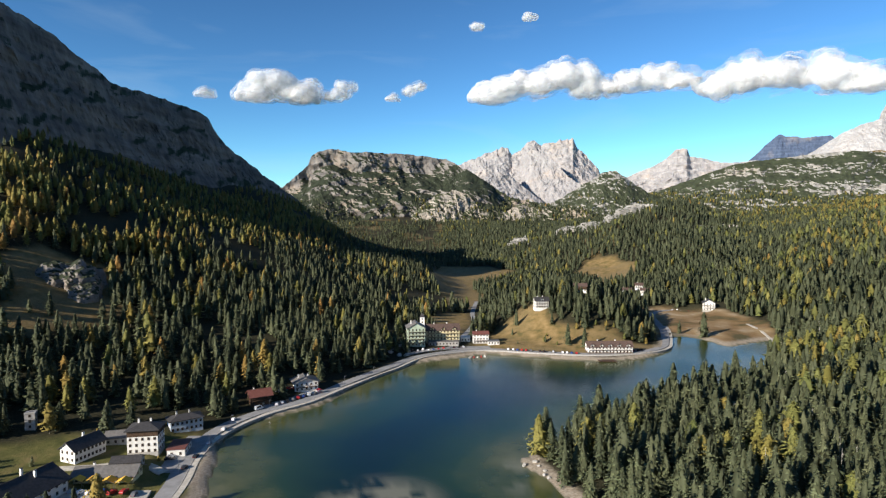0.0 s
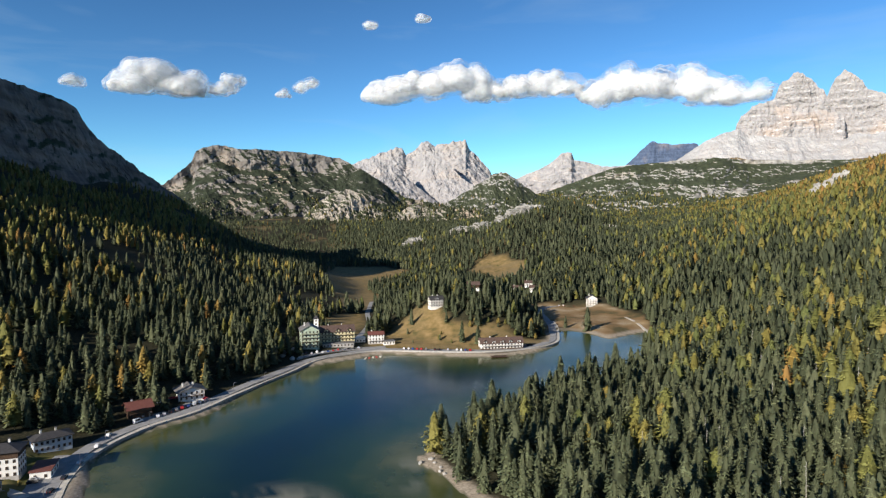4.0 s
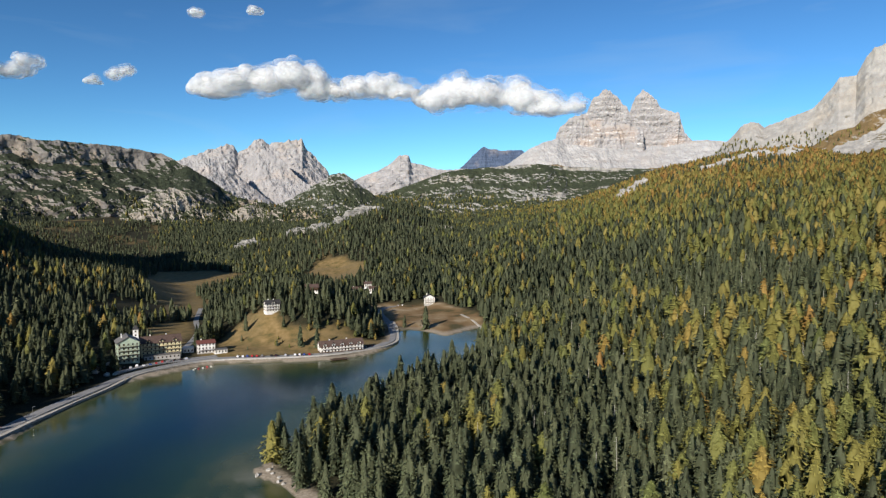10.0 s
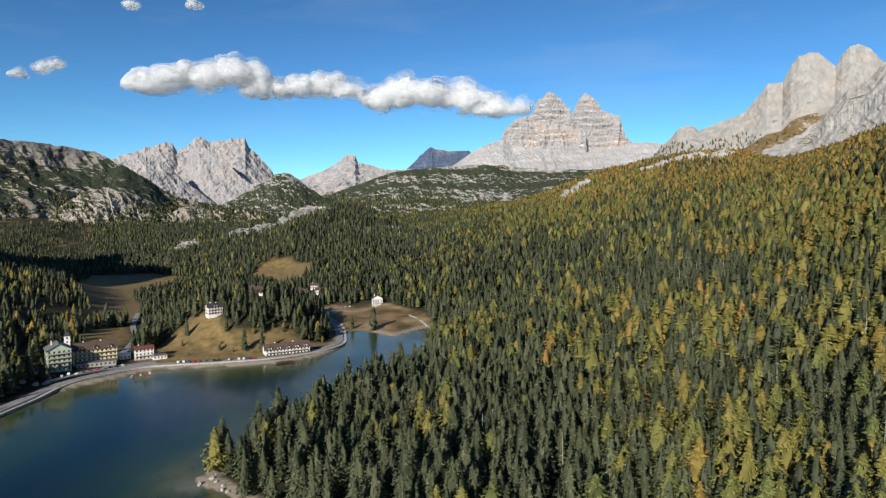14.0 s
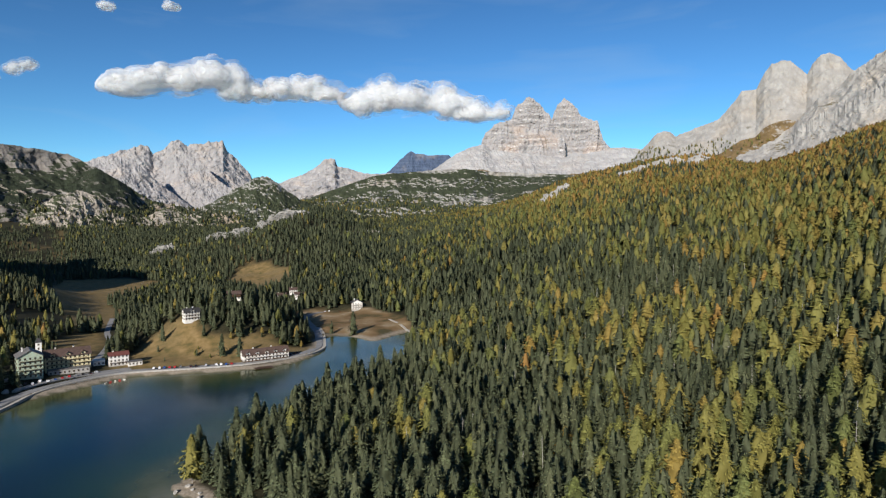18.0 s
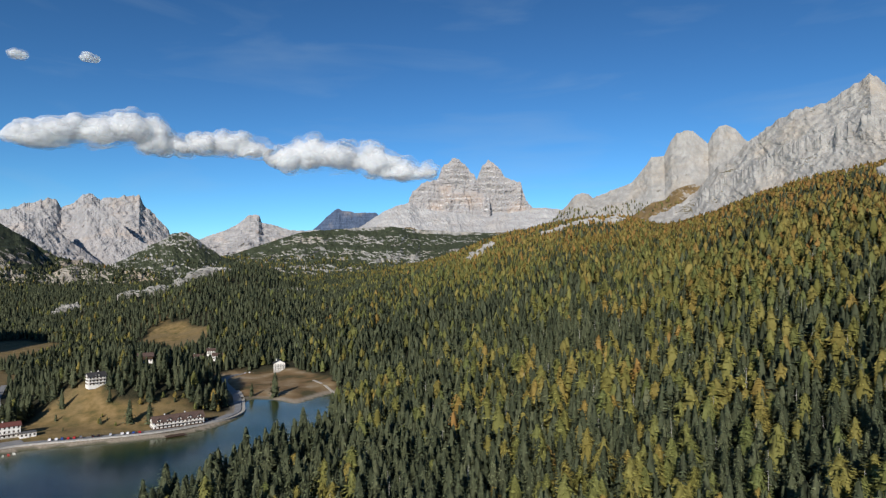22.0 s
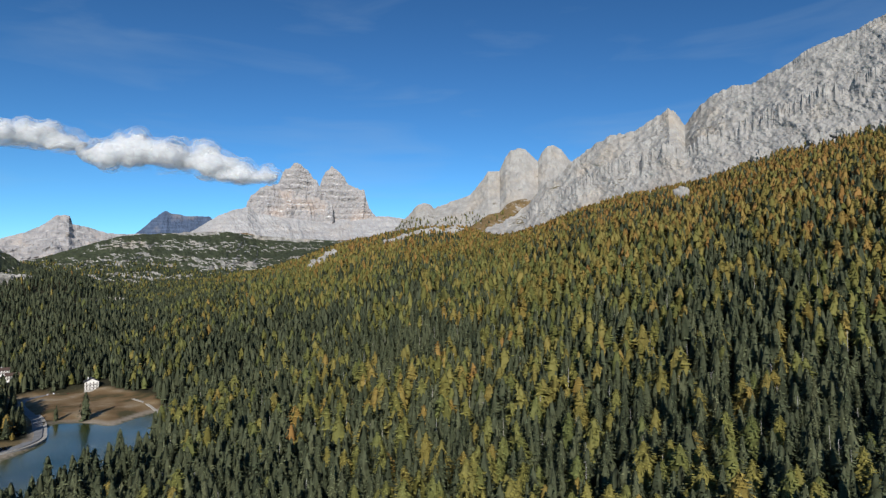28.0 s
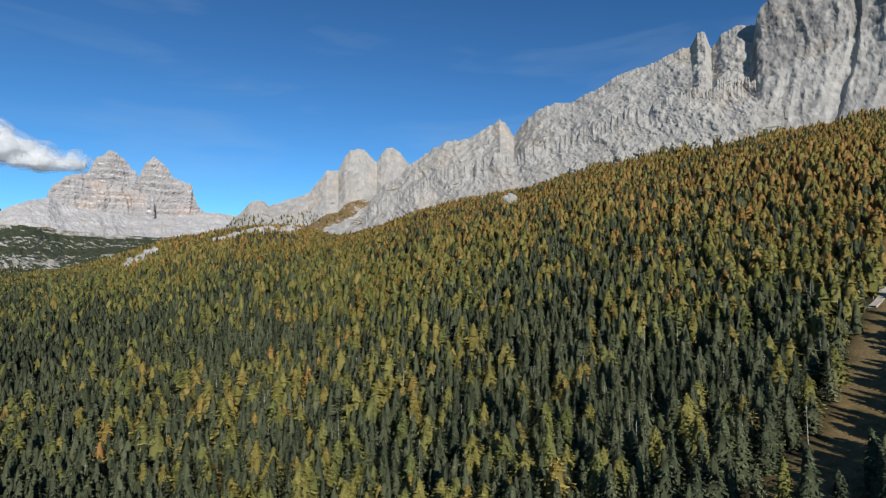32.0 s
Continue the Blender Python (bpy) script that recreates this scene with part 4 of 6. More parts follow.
def wooded(x, y):
    """How likely a tree stands here, from 0 to 1."""
    r, a = np.hypot(x, y), np.degrees(np.arctan2(x, y))
    s = lake_side(x, y)
    w = smooth(3, 9, s) * smooth(7, 12, off_line(ROAD, x, y)) * smooth(5, 9, off_line(VALLEY_ROAD, x, y))
    far = (fbm(x / 60, y / 60, 0, 3, 8) - 0.5) * 44 * smooth(750, 950, r)
    w = w * (1 - field(MEADOWS + [PISTE], x + far, y - far, 5.0)) * (1 - 0.8 * field(BARE, x + far, y - far, 5.0)) * (1 - 0.85 * field([WEST_GLADE], x, y, 9.0)) * ((s > 17) | (x > 40))
    for cx, cy, cr in CLEAR:
        w = w * (np.hypot(x - cx, y - cy) > cr)
    gaps = smooth(0.64, 0.56, fbm(x / 45, y / 45, 0, 4, 77))
    w = w * np.where(a < 0, 0.10 + 0.66 * gaps, 0.70 + 0.30 * gaps)
    top = np.interp(a, [-60, -36, -21, -14, -11, 20, 30, 38, 46, 57, 60, 68, 80, 90, 112], [640, 800, 1150, 1480, 2300, 2320, 2340, 2250, 1850, 1800, 1640, 1490, 1390, 1310, 1310])
    w = w * smooth(1.0, 0.93, r / top + 0.08 * (fbm(x / 40, y / 40, 0, 3, 91) - 0.5))
    return np.maximum(w, 0.05 * field(MEADOWS[2:3], x, y, 5.0) * (off_line(ROAD, x, y) > 14))


def larch_share(x, y, z):
    r, a = np.hypot(x, y), np.degrees(np.arctan2(x, y))
    patch = (fbm(x / 110, y / 110, 0, 3, 55) - 0.5) * 1.8
    east = 0.10 + 0.64 * smooth(40, 140, z) * smooth(24, 42, a) - 0.24 * smooth(62, 78, a) * smooth(900, 520, r)
    west = 0.12 + 0.74 * smooth(55, 110, z) + 0.16 * smooth(20, 8, z)
    mid = 0.05
    share = np.where((a < -1) & (r < 1500), west, np.where(a < 26, mid, east))
    share = np.where(np.hypot((x - 132) / 104, (y - 640) / 136) < 1.05, -0.1, share)
    return np.clip(share + patch * 0.65 * np.where((a > -1) & (a < 26), 0.35, np.where(a < 0, 0.5, 1)), 0.02, 0.95)


rng = np.random.default_rng(5)
bands = [(200, 340, 7.3, 0), (340, 640, 7.8, 1), (640, 1150, 8.6, 2), (1150, 2360, 10.6, 3)]
planted = []
for r0, r1, step, detail in bands:
    x, y = grow(rng, step, r0, r1, -46, 124 if r1 < 700 else 111)
    keep = rng.random(len(x)) < wooded(x, y)
    x, y = x[keep], y[keep]
    z = land(x, y)
    larch = rng.random(len(x)) < larch_share(x, y, z)
    tall = np.where(larch, rng.normal(22.0, 2.6, len(x)), rng.normal(20.6, 3.0, len(x))).clip(10, 29)
    tall = tall * np.where(np.degrees(np.arctan2(x, y)) < 0, 0.78, 1.0) * (1 - 0.35 * smooth(180, 420, z))
    tall = tall * np.where(np.hypot((x - 132) / 104, (y - 640) / 136) < 1.05, 0.82, 1.0) * np.where((np.degrees(np.arctan2(x, y)) < 30) & (y > 600), 0.80, 1.0)
    tint = (rng.normal(0.40, 0.22, len(x)) - 0.12 * (detail > 1) + np.where(larch, np.where(x < 0, 0.18, -0.01 + 0.52 * smooth(70, 230, z)), 0)).clip(0, 1)
    rows = np.stack([x, y, z - 0.3, tall, rng.uniform(0, 6.28, len(x)), tint, rng.uniform(0.95, 1.35, len(x)) * np.where((x < 0) & larch, 0.82, 1.0)], 1)
    planted.append((detail, larch, rows))


def flank_trees(name, seed, count, top, edge=0.5, east=0.0, size=13.0):
    """Trees on the lower slopes of a mountain, thinning out towards a line of turn and height in degrees."""
    rg = np.random.default_rng(seed)
    g = FLANKS[name]
    i, j = rg.integers(0, g.shape[0] - 1, count * 6), rg.integers(0, g.shape[1] - 1, count * 6)
    u, v = rg.random((count * 6, 1)), rg.random((count * 6, 1))
    p = g[i, j] * (1 - u) * (1 - v) + g[i + 1, j] * u * (1 - v) + g[i, j + 1] * (1 - u) * v + g[i + 1, j + 1] * u * v
    r = np.hypot(p[:, 0], p[:, 1])
    el, az = np.degrees(np.arctan2(p[:, 2] - EYE[2], r)), np.degrees(np.arctan2(p[:, 0], p[:, 1]))
    flat = g[i + 1, j, 2] - g[i, j, 2] < 1.5 * np.linalg.norm((g[i + 1, j] - g[i, j])[:, :2], axis=1)
    limit = along(top, az) + (fbm(p[:, 0] / 90, p[:, 1] / 90, p[:, 2] / 40, 3, seed) - 0.5) * 4 * edge
    p = p[(el < limit) & flat][:count]
    larch = rg.random(len(p)) < east
    rows = np.stack([p[:, 0], p[:, 1], p[:, 2] - 1.0, rg.normal(size, 2.0, len(p)).clip(6, 22), rg.uniform(0, 6.28, len(p)), rg.normal(0.35, 0.22, len(p)).clip(0, 1), rg.uniform(0.95, 1.35, len(p))], 1)
    planted.append((3, larch, rows))


flank_trees("flat_topped_mountain", 1, 4200, [(-22, 1.0), (-8, 1.2), (-2, 1.6), (3, 1.2), (8, 2.0), (13, 2.0)], 0.9, 0.10)
flank_trees("foothill_cliffs", 2, 1300, [(-3, 2.0), (1, 0.3), (3, 0.8), (5, 1.5), (7, 0.2), (9, 1.2), (14, 1.2)], 0.7, 0.12)
flank_trees("rocky_plateau", 3, 3800, [(16, 2.0), (24, 1.8), (30, 1.9), (36, 1.4), (41, 2.2), (45, 3.4), (52, 4)], 0.6, 0.45)
flank_trees("rocky_hill", 4, 700, [(9, 1.4), (22, 1.4)], 0.6, 0.1)
flank_trees("ridge_domes", 5, 500, [(48, 6.5), (53, 6.2), (57, 6.6), (61, 7.0), (63, 6)], 0.8, 0.6, 10.0)


def tree_models(species):
    """Nine trees of a kind, each a crown and a trunk, in three tints."""
    out = []
    for i in range(9):
        v, f, m, n = SHAPES[species, 0][i % 6]
        tint = np.full(len(v), (0.15, 0.45, 0.75)[i // 3])
        crown = mesh_of("crown", v, f[m != 1], NEEDLES[species], [("tint", tint)], m[m != 1], False, n)
        trunk = bmesh.new()
        bmesh.ops.create_cone(trunk, cap_ends=True, segments=7, radius1=0.014, radius2=0.002, depth=0.98, matrix=pose(0, 0, 0.41))
        stem = bpy.data.meshes.new("trunk")
        trunk.to_mesh(stem), trunk.free()
        stem.materials.append(BARK)
        out.append((crown, stem))
    return out


MODELS = {"spruce": tree_models("spruce"), "larch": tree_models("larch")}
detail, larch, rows = planted[0]
turn_of, reach_of = np.degrees(np.arctan2(rows[:, 0], rows[:, 1])), np.hypot(rows[:, 0], rows[:, 1])
front = np.where((turn_of > 4) & (turn_of < 104) & (reach_of > 216), reach_of, 1e9).argsort()[:300]
for i in front:
    x, y, z, tall, turn, tint, wide = rows[i]
    kind = "larch" if larch[i] else "spruce"
    crown, stem = MODELS[kind][int(tint * 2.99) * 3 + i % 3]
    e = new(f"{kind}_tree")
    shade = ("dark green", "grey-green", "pale green") if kind == "spruce" else ("olive green", "golden yellow", "orange-gold")
    tagged(e, f"{'Tall' if tall > 20 else 'Small'} {shade[int(tint * 2.99)]} {kind} in the lakeside forest", "tree", f"lakeside {kind} trees")
    e.matrix_basis = pose(x, y, z, 0, 0, math.degrees(turn)) @ Matrix.Diagonal((tall * wide, tall * wide, tall, 1))
    new("crown", crown).parent = e
    new("trunk", stem).parent = e
rest = np.ones(len(rows), bool)
rest[front] = False
planted[0] = (detail, larch[rest], rows[rest])
for detail, larch, rows in planted:
    for species, pick in (("spruce", ~larch), ("larch", larch)):
        side = np.degrees(np.arctan2(rows[:, 0], rows[:, 1])) < 0
        for where, part_of in (("western", side), ("eastern", ~side)):
            p = rows[pick & part_of]
            if len(p):
                ob = new(f"{species}_forest", scatter(p, species, detail))
                what = "Dense dark green spruce trees" if species == "spruce" else "Golden and olive autumn larch trees"
                tagged(ob, f"{what} covering the {where} slopes", "forest", kind="stuff")


# ---- pale dead trunks standing among the spruces ----
snag_v, snag_f = [], []
rng = np.random.default_rng(17)
sx, sy = grow(rng, 26.0, 225, 640, 14, 104)
keep = rng.random(len(sx)) < 0.8 * wooded(sx, sy) * smooth(20, 32, np.degrees(np.arctan2(sx, sy)))
for x, y, z in zip(sx[keep], sy[keep], land(sx[keep], sy[keep])):
    tall, lean_x, lean_y, w = rng.uniform(15, 21), rng.normal(0, 0.4), rng.normal(0, 0.4), rng.uniform(0.16, 0.26)
    b = len(snag_v)
    for t in (0.0, 1.0):
        snag_v += [(x + lean_x * t + w * (1 - 0.75 * t) * math.cos(1.2566 * i), y + lean_y * t + w * (1 - 0.75 * t) * math.sin(1.2566 * i), z - 0.4 + tall * t) for i in range(5)]
    snag_f += [(b + i, b + (i + 1) % 5, b + 5 + (i + 1) % 5) for i in range(5)] + [(b + i, b + 5 + (i + 1) % 5, b + 5 + i) for i in range(5)]
    for k in range(9):                              # broken bough stubs
        t, a, out = rng.uniform(0.45, 0.98), rng.uniform(0, 6.28), rng.uniform(0.5, 1.7)
        c = len(snag_v)
        px, py, pz = x + lean_x * t, y + lean_y * t, z + tall * t
        snag_v += [(px, py, pz + 0.08), (px, py, pz - 0.08), (px + math.cos(a) * out, py + math.sin(a) * out, pz - 0.2 * out)]
        snag_f.append((c, c + 1, c + 2))
tagged(new("dead_trunks", mesh_of("dead_trunks", snag_v, snag_f, [DEAD_WOOD])), "Bare grey trunks of dead spruces in the wood", "dead trees", kind="stuff")


# ---- building helpers ----
def part(name, bm, material, parent, label="", at=None):
    """Links a bmesh, or a ready mesh, as one part under a thing or a part."""
    if isinstance(bm, bmesh.types.BMesh):
        me = bpy.data.meshes.new(name)
        bmesh.ops.recalc_face_normals(bm, faces=bm.faces)
        bm.to_mesh(me)
        bm.free()
        me.materials.append(material)
    else:
        me = bm
    ob = new(name, me)
    ob.parent = parent
    if at is not None:
        ob.matrix_basis = at
    if label:
        ob["label"] = label
    return ob


def box(bm, x0, x1, y0, y1, z0, z1):
    v = [bm.verts.new(p) for p in ((x0, y0, z0), (x1, y0, z0), (x1, y1, z0), (x0, y1, z0), (x0, y0, z1), (x1, y0, z1), (x1, y1, z1), (x0, y1, z1))]
    for q in ((0, 3, 2, 1), (4, 5, 6, 7), (0, 1, 5, 4), (1, 2, 6, 5), (2, 3, 7, 6), (3, 0, 4, 7)):
        bm.faces.new([v[i] for i in q])
    return v


def slab(bm, corners, thick):
    """A slanting plate: four corners of its top, thick metres deep."""
    top = [bm.verts.new(c) for c in corners]
    low = [bm.verts.new((c[0], c[1], c[2] - thick)) for c in corners]
    bm.faces.new(top), bm.faces.new(low[::-1])
    for i in range(4):
        j = (i + 1) % 4
        bm.faces.new((top[i], low[i], low[j], top[j]))


def on_land(x, y, up=0.0):
    return float(land(np.array([x]), np.array([y]))[0]) + up


WHITE = plain("white_render", (0.78, 0.76, 0.71), 0.85, 0.12, 0.4)
CREAM = plain("cream_render", (0.74, 0.66, 0.40), 0.85, 0.12, 0.4)
SAGE = plain("sage_green_render", (0.42, 0.50, 0.38), 0.85, 0.14, 0.4)
PALE_BLUE = plain("pale_blue_render", (0.55, 0.62, 0.68), 0.85, 0.12, 0.4)
TIMBER = plain("brown_timber", (0.085, 0.05, 0.03), 0.8, 0.35, 1.2)
SLATE = plain("dark_slate_roof", (0.055, 0.052, 0.052), 0.7, 0.3, 1.0)
GREY_ROOF = plain("grey_sheet_roof", (0.16, 0.15, 0.14), 0.6, 0.25, 0.8)
BROWN_ROOF = plain("brown_shingle_roof", (0.115, 0.075, 0.06), 0.8, 0.3, 0.9)
RED_ROOF = plain("red_sheet_roof", (0.17, 0.065, 0.05), 0.6, 0.2, 0.9)
GLASS = plain("dark_window_glass", (0.03, 0.035, 0.04), 0.12, 0.2, 0.6, 0.6)
FRAME = plain("brown_window_frame", (0.12, 0.075, 0.045), 0.7, 0.2, 2.0)
ASPHALT = plain("worn_asphalt", (0.27, 0.265, 0.26), 0.9, 0.22, 0.25)
GRAVEL = plain("pale_gravel", (0.50, 0.46, 0.39), 0.95, 0.25, 0.5)
CONCRETE = plain("pale_concrete", (0.42, 0.40, 0.37), 0.9, 0.25, 0.6)
STONE = plain("grey_boulder_stone", (0.40, 0.38, 0.345), 0.95, 0.35, 0.5)
YELLOW = plain("yellow_canvas", (0.75, 0.42, 0.05), 0.8, 0.15, 1.0)
RED_CLOTH = plain("red_canvas", (0.52, 0.05, 0.05), 0.8, 0.15, 1.0)
TYRE = plain("black_rubber", (0.02, 0.02, 0.02), 0.9, 0.2, 2.0)
LAMP_GLASS = plain("lamp_glass", (0.7, 0.68, 0.62), 0.2, 0.1, 3.0)
RED_LAMP = plain("red_lamp_glass", (0.4, 0.02, 0.02), 0.2, 0.1, 3.0)
STEEL = plain("grey_steel", (0.35, 0.35, 0.36), 0.4, 0.15, 2.0, 0.5, 0.8)


def window_meshes(w, h, key={}):
    """A window's frame, pane and sill, shared by all windows of that size."""
    if (w, h) not in key:
        bm = bmesh.new()
        t = 0.12
        box(bm, -w / 2, w / 2, -0.10, 0.06, 0, t), box(bm, -w / 2, w / 2, -0.10, 0.06, h - t, h)
        box(bm, -w / 2, -w / 2 + t, -0.10, 0.06, t, h - t), box(bm, w / 2 - t, w / 2, -0.10, 0.06, t, h - t)
        box(bm, -0.05, 0.05, -0.08, 0.06, t, h - t)
        me = bpy.data.meshes.new("window")
        bm.to_mesh(me), bm.free()
        me.materials.append(FRAME)
        bm = bmesh.new()
        box(bm, -w / 2 + t, w / 2 - t, -0.045, -0.02, t, h - t)
        pane = bpy.data.meshes.new("pane")
        bm.to_mesh(pane), bm.free()
        pane.materials.append(GLASS)
        key[w, h] = me, pane
    return key[w, h]


def windows(parent, w, d, storeys, floor_h, cols, sides, size=(1.1, 1.4), start=0, base=0.0):
    """Rows of windows: cols gives how many on the long and the short walls."""
    for side, turn, half, out, n in (("front", 0, w / 2, d / 2, cols[0]), ("right", 90, d / 2, w / 2, cols[1]), ("back", 180, w / 2, d / 2, cols[0]), ("left", 270, d / 2, w / 2, cols[1])):
        if side not in sides:
            continue
        for s in range(start, storeys):
            for i in range(n):
                x = -half + (i + 0.5) * 2 * half / n
                me, pane = window_meshes(*size)
                m = pose(0, 0, 0, 0, 0, turn) @ pose(x, -out, base + s * floor_h + 0.95)
                win = part("window", me, None, parent, at=m)
                part("pane", pane, None, win)


def gable_roof(parent, w, d, z, rise, over, roof, along_x=True, wall=None, thick=0.28):
    """Two slopes with a ridge, and the wall's triangles under them."""
    if not along_x:
        w, d = d, w
    turn = pose(0, 0, 0) if along_x else pose(0, 0, 0, 0, 0, 90)
    k = rise / (d / 2)
    eave = z - over * k
    for sgn in (-1, 1):
        bm = bmesh.new()
        slab(bm, [(-w / 2 - over, 0, z + rise + thick), (-w / 2 - over, sgn * (d / 2 + over), eave + thick), (w / 2 + over, sgn * (d / 2 + over), eave + thick), (w / 2 + over, 0, z + rise + thick)], thick)
        part("roof_slope", bm, roof, parent, at=turn)
    for sgn in (-1, 1):
        bm = bmesh.new()
        x0, x1 = sgn * w / 2, sgn * (w / 2 - 0.3)
        a = [bm.verts.new(p) for p in ((x0, -d / 2, z), (x0, d / 2, z), (x0, 0, z + rise))]
        b = [bm.verts.new(p) for p in ((x1, -d / 2, z), (x1, d / 2, z), (x1, 0, z + rise))]
        bm.faces.new(a), bm.faces.new(b[::-1])
        for i in range(3):
            j = (i + 1) % 3
            bm.faces.new((a[i], b[i], b[j], a[j]))
        part("gable", bm, wall, parent, at=turn)
    bm = bmesh.new()
    box(bm, -w / 2 - over, w / 2 + over, -0.18, 0.18, z + rise + thick - 0.02, z + rise + thick + 0.14)
    part("ridge_cap", bm, roof, parent, at=turn)


def hip_roof(parent, w, d, z, rise, over, roof):
    w2, d2 = w / 2 + over, d / 2 + over
    r = max(0.5, w2 - d2)
    bm = bmesh.new()
    low = [bm.verts.new(p) for p in ((-w2, -d2, z), (w2, -d2, z), (w2, d2, z), (-w2, d2, z))]
    mid = [bm.verts.new((v.co.x, v.co.y, z + 0.3)) for v in low]
    a, b = bm.verts.new((-r, 0, z + rise)), bm.verts.new((r, 0, z + rise))
    bm.faces.new(low[::-1])
    for i in range(4):
        bm.faces.new((low[i], low[(i + 1) % 4], mid[(i + 1) % 4], mid[i]))
    bm.faces.new((mid[0], mid[1], b, a)), bm.faces.new((mid[1], mid[2], b)), bm.faces.new((mid[2], mid[3], a, b)), bm.faces.new((mid[3], mid[0], a))
    part("roof", bm, roof, parent)


def chimney(parent, x, y, z0, z1, s=0.8):
    bm = bmesh.new()
    box(bm, x - s / 2, x + s / 2, y - s / 2, y + s / 2, z0, z1)
    c = part("chimney", bm, WHITE, parent)
    bm = bmesh.new()
    box(bm, x - s * 0.7, x + s * 0.7, y - s * 0.7, y + s * 0.7, z1 + 0.02, z1 + 0.2)
    part("chimney_cap", bm, SLATE, c)


def balcony(parent, w, y, z, deep=1.3, x=0.0):
    bm = bmesh.new()
    box(bm, x - w / 2, x + w / 2, y - deep, y - 0.02, z - 0.18, z)
    b = part("balcony", bm, TIMBER, parent)
    bm = bmesh.new()
    box(bm, x - w / 2, x + w / 2, y - deep, y - deep + 0.07, z + 0.88, z + 1.0)
    n = max(3, int(w / 0.9))
    for i in range(n + 1):
        q = x - w / 2 + 0.05 + i * (w - 0.1) / n
        box(bm, q - 0.05, q + 0.05, y - deep, y - deep + 0.06, z + 0.004, z + 0.879)
    part("railing", bm, TIMBER, b)


def house(name, label, x, y, turn, w, d, storeys, wall, roof, style="gable_x", rise=2.6, over=0.9, floor_h=2.9, cols=(5, 4), sides=("front", "right", "left"),
          base_wall=None, balconies=(), chimneys=1, dormers=0, up=0.0, top_timber=False):
    """A building with walls, roof, windows, a door, balconies, dormers and chimneys."""
    z = on_land(x, y) + up
    e = tagged(new(name), label, "building")
    e.matrix_basis = pose(x, y, z, 0, 0, turn)
    h = storeys * floor_h
    split = h - floor_h if top_timber else h
    bm = bmesh.new()
    box(bm, -w / 2, w / 2, -d / 2, d / 2, -2.5, split)
    part("wall", bm, wall, e)
    if top_timber:
        bm = bmesh.new()
        box(bm, -w / 2 - 0.06, w / 2 + 0.06, -d / 2 - 0.06, d / 2 + 0.06, split + 0.003, h)
        part("timber_storey", bm, TIMBER, e)
    if base_wall is not None:
        bm = bmesh.new()
        box(bm, -w / 2 - 0.08, w / 2 + 0.08, -d / 2 - 0.08, d / 2 + 0.08, -2.6, 1.0)
        part("plinth", bm, base_wall, e)
    gable = TIMBER if top_timber else wall
    if style == "gable_x":
        gable_roof(e, w, d, h, rise, over, roof, True, gable)
    elif style == "gable_y":
        gable_roof(e, w, d, h, rise, over, roof, False, gable)
    elif style == "hip":
        hip_roof(e, w, d, h, rise, over, roof)
    else:
        bm = bmesh.new()
        box(bm, -w / 2 - over, w / 2 + over, -d / 2 - over, d / 2 + over, h + 0.004, h + 0.5)
        part("roof", bm, roof, e)
    windows(e, w, d, storeys, floor_h, cols, sides)
    bm = bmesh.new()
    box(bm, -0.6 + w * 0.1, 0.6 + w * 0.1, -d / 2 - 0.14, -d / 2 - 0.02, 0.0, 0.9)
    part("door_step", bm, CONCRETE, e)
    for s in balconies:
        balcony(e, w * 0.92, -d / 2, s * floor_h)
    for i in range(chimneys):
        chimney(e, -w * 0.25 + i * w * 0.4, d * 0.12, h + rise * 0.3, h + rise + 1.3)
    for i in range(dormers):
        q = -w / 2 + (i + 0.5) * w / dormers
        bm = bmesh.new()
        box(bm, q - 1.4, q + 1.4, -d / 2 - 0.25, -0.5, h - 0.4, h + 1.3)
        dm = part("dormer", bm, wall, e)
        for sgn in (-1, 1):
            bm = bmesh.new()
            slab(bm, [(q, -d / 2 - 0.9, h + 2.6), (q + sgn * 2.1, -d / 2 - 0.9, h + 1.1), (q + sgn * 2.1, 0, h + 1.1), (q, 0, h + 2.6)], 0.2)
            part("dormer_roof", bm, roof, dm)
        bm = bmesh.new()
        box(bm, q - 0.7, q + 0.7, -d / 2 - 0.30, -d / 2 - 0.26, h - 0.2, h + 1.1)
        part("dormer_pane", bm, GLASS, dm)
    return e


# ---- the hotels at the head of the lake ----
house("grand_hotel_wing", "Sage green gabled hotel wing with tall window bays", -24, 517, 8, 15, 16, 5, SAGE, GREY_ROOF, "gable_y", 4.2, 0.8, 3.1, (5, 5), balconies=(1, 2, 3, 4), chimneys=1)
house("grand_hotel", "Long cream hotel with dark roof, dormers and balconies", -1, 531, 6, 29, 14, 4, CREAM, BROWN_ROOF, "gable_x", 4.0, 0.9, 3.1, (10, 4), balconies=(1, 2, 3), chimneys=2, dormers=3, base_wall=GREY_ROOF)
house("hotel_terrace", "Low glazed hotel terrace with a flat grey roof", 0, 521, 6, 26, 5, 1, CONCRETE, GREY_ROOF, "flat", 0, 0.5, 3.4, (9, 1), chimneys=0)
house("boiler_house", "Small white flat-roofed outbuilding beside the hotel", 20, 541, 0, 8, 7, 1, WHITE, WHITE, "flat", 0, 0.2, 3.6, (3, 2), chimneys=0)
house("chapel_tower", "Small white bell tower with a pointed cap", -19, 545, 0, 4, 4, 6, WHITE, SLATE, "hip", 3.2, 0.3, 3.1, (1, 1), chimneys=0)
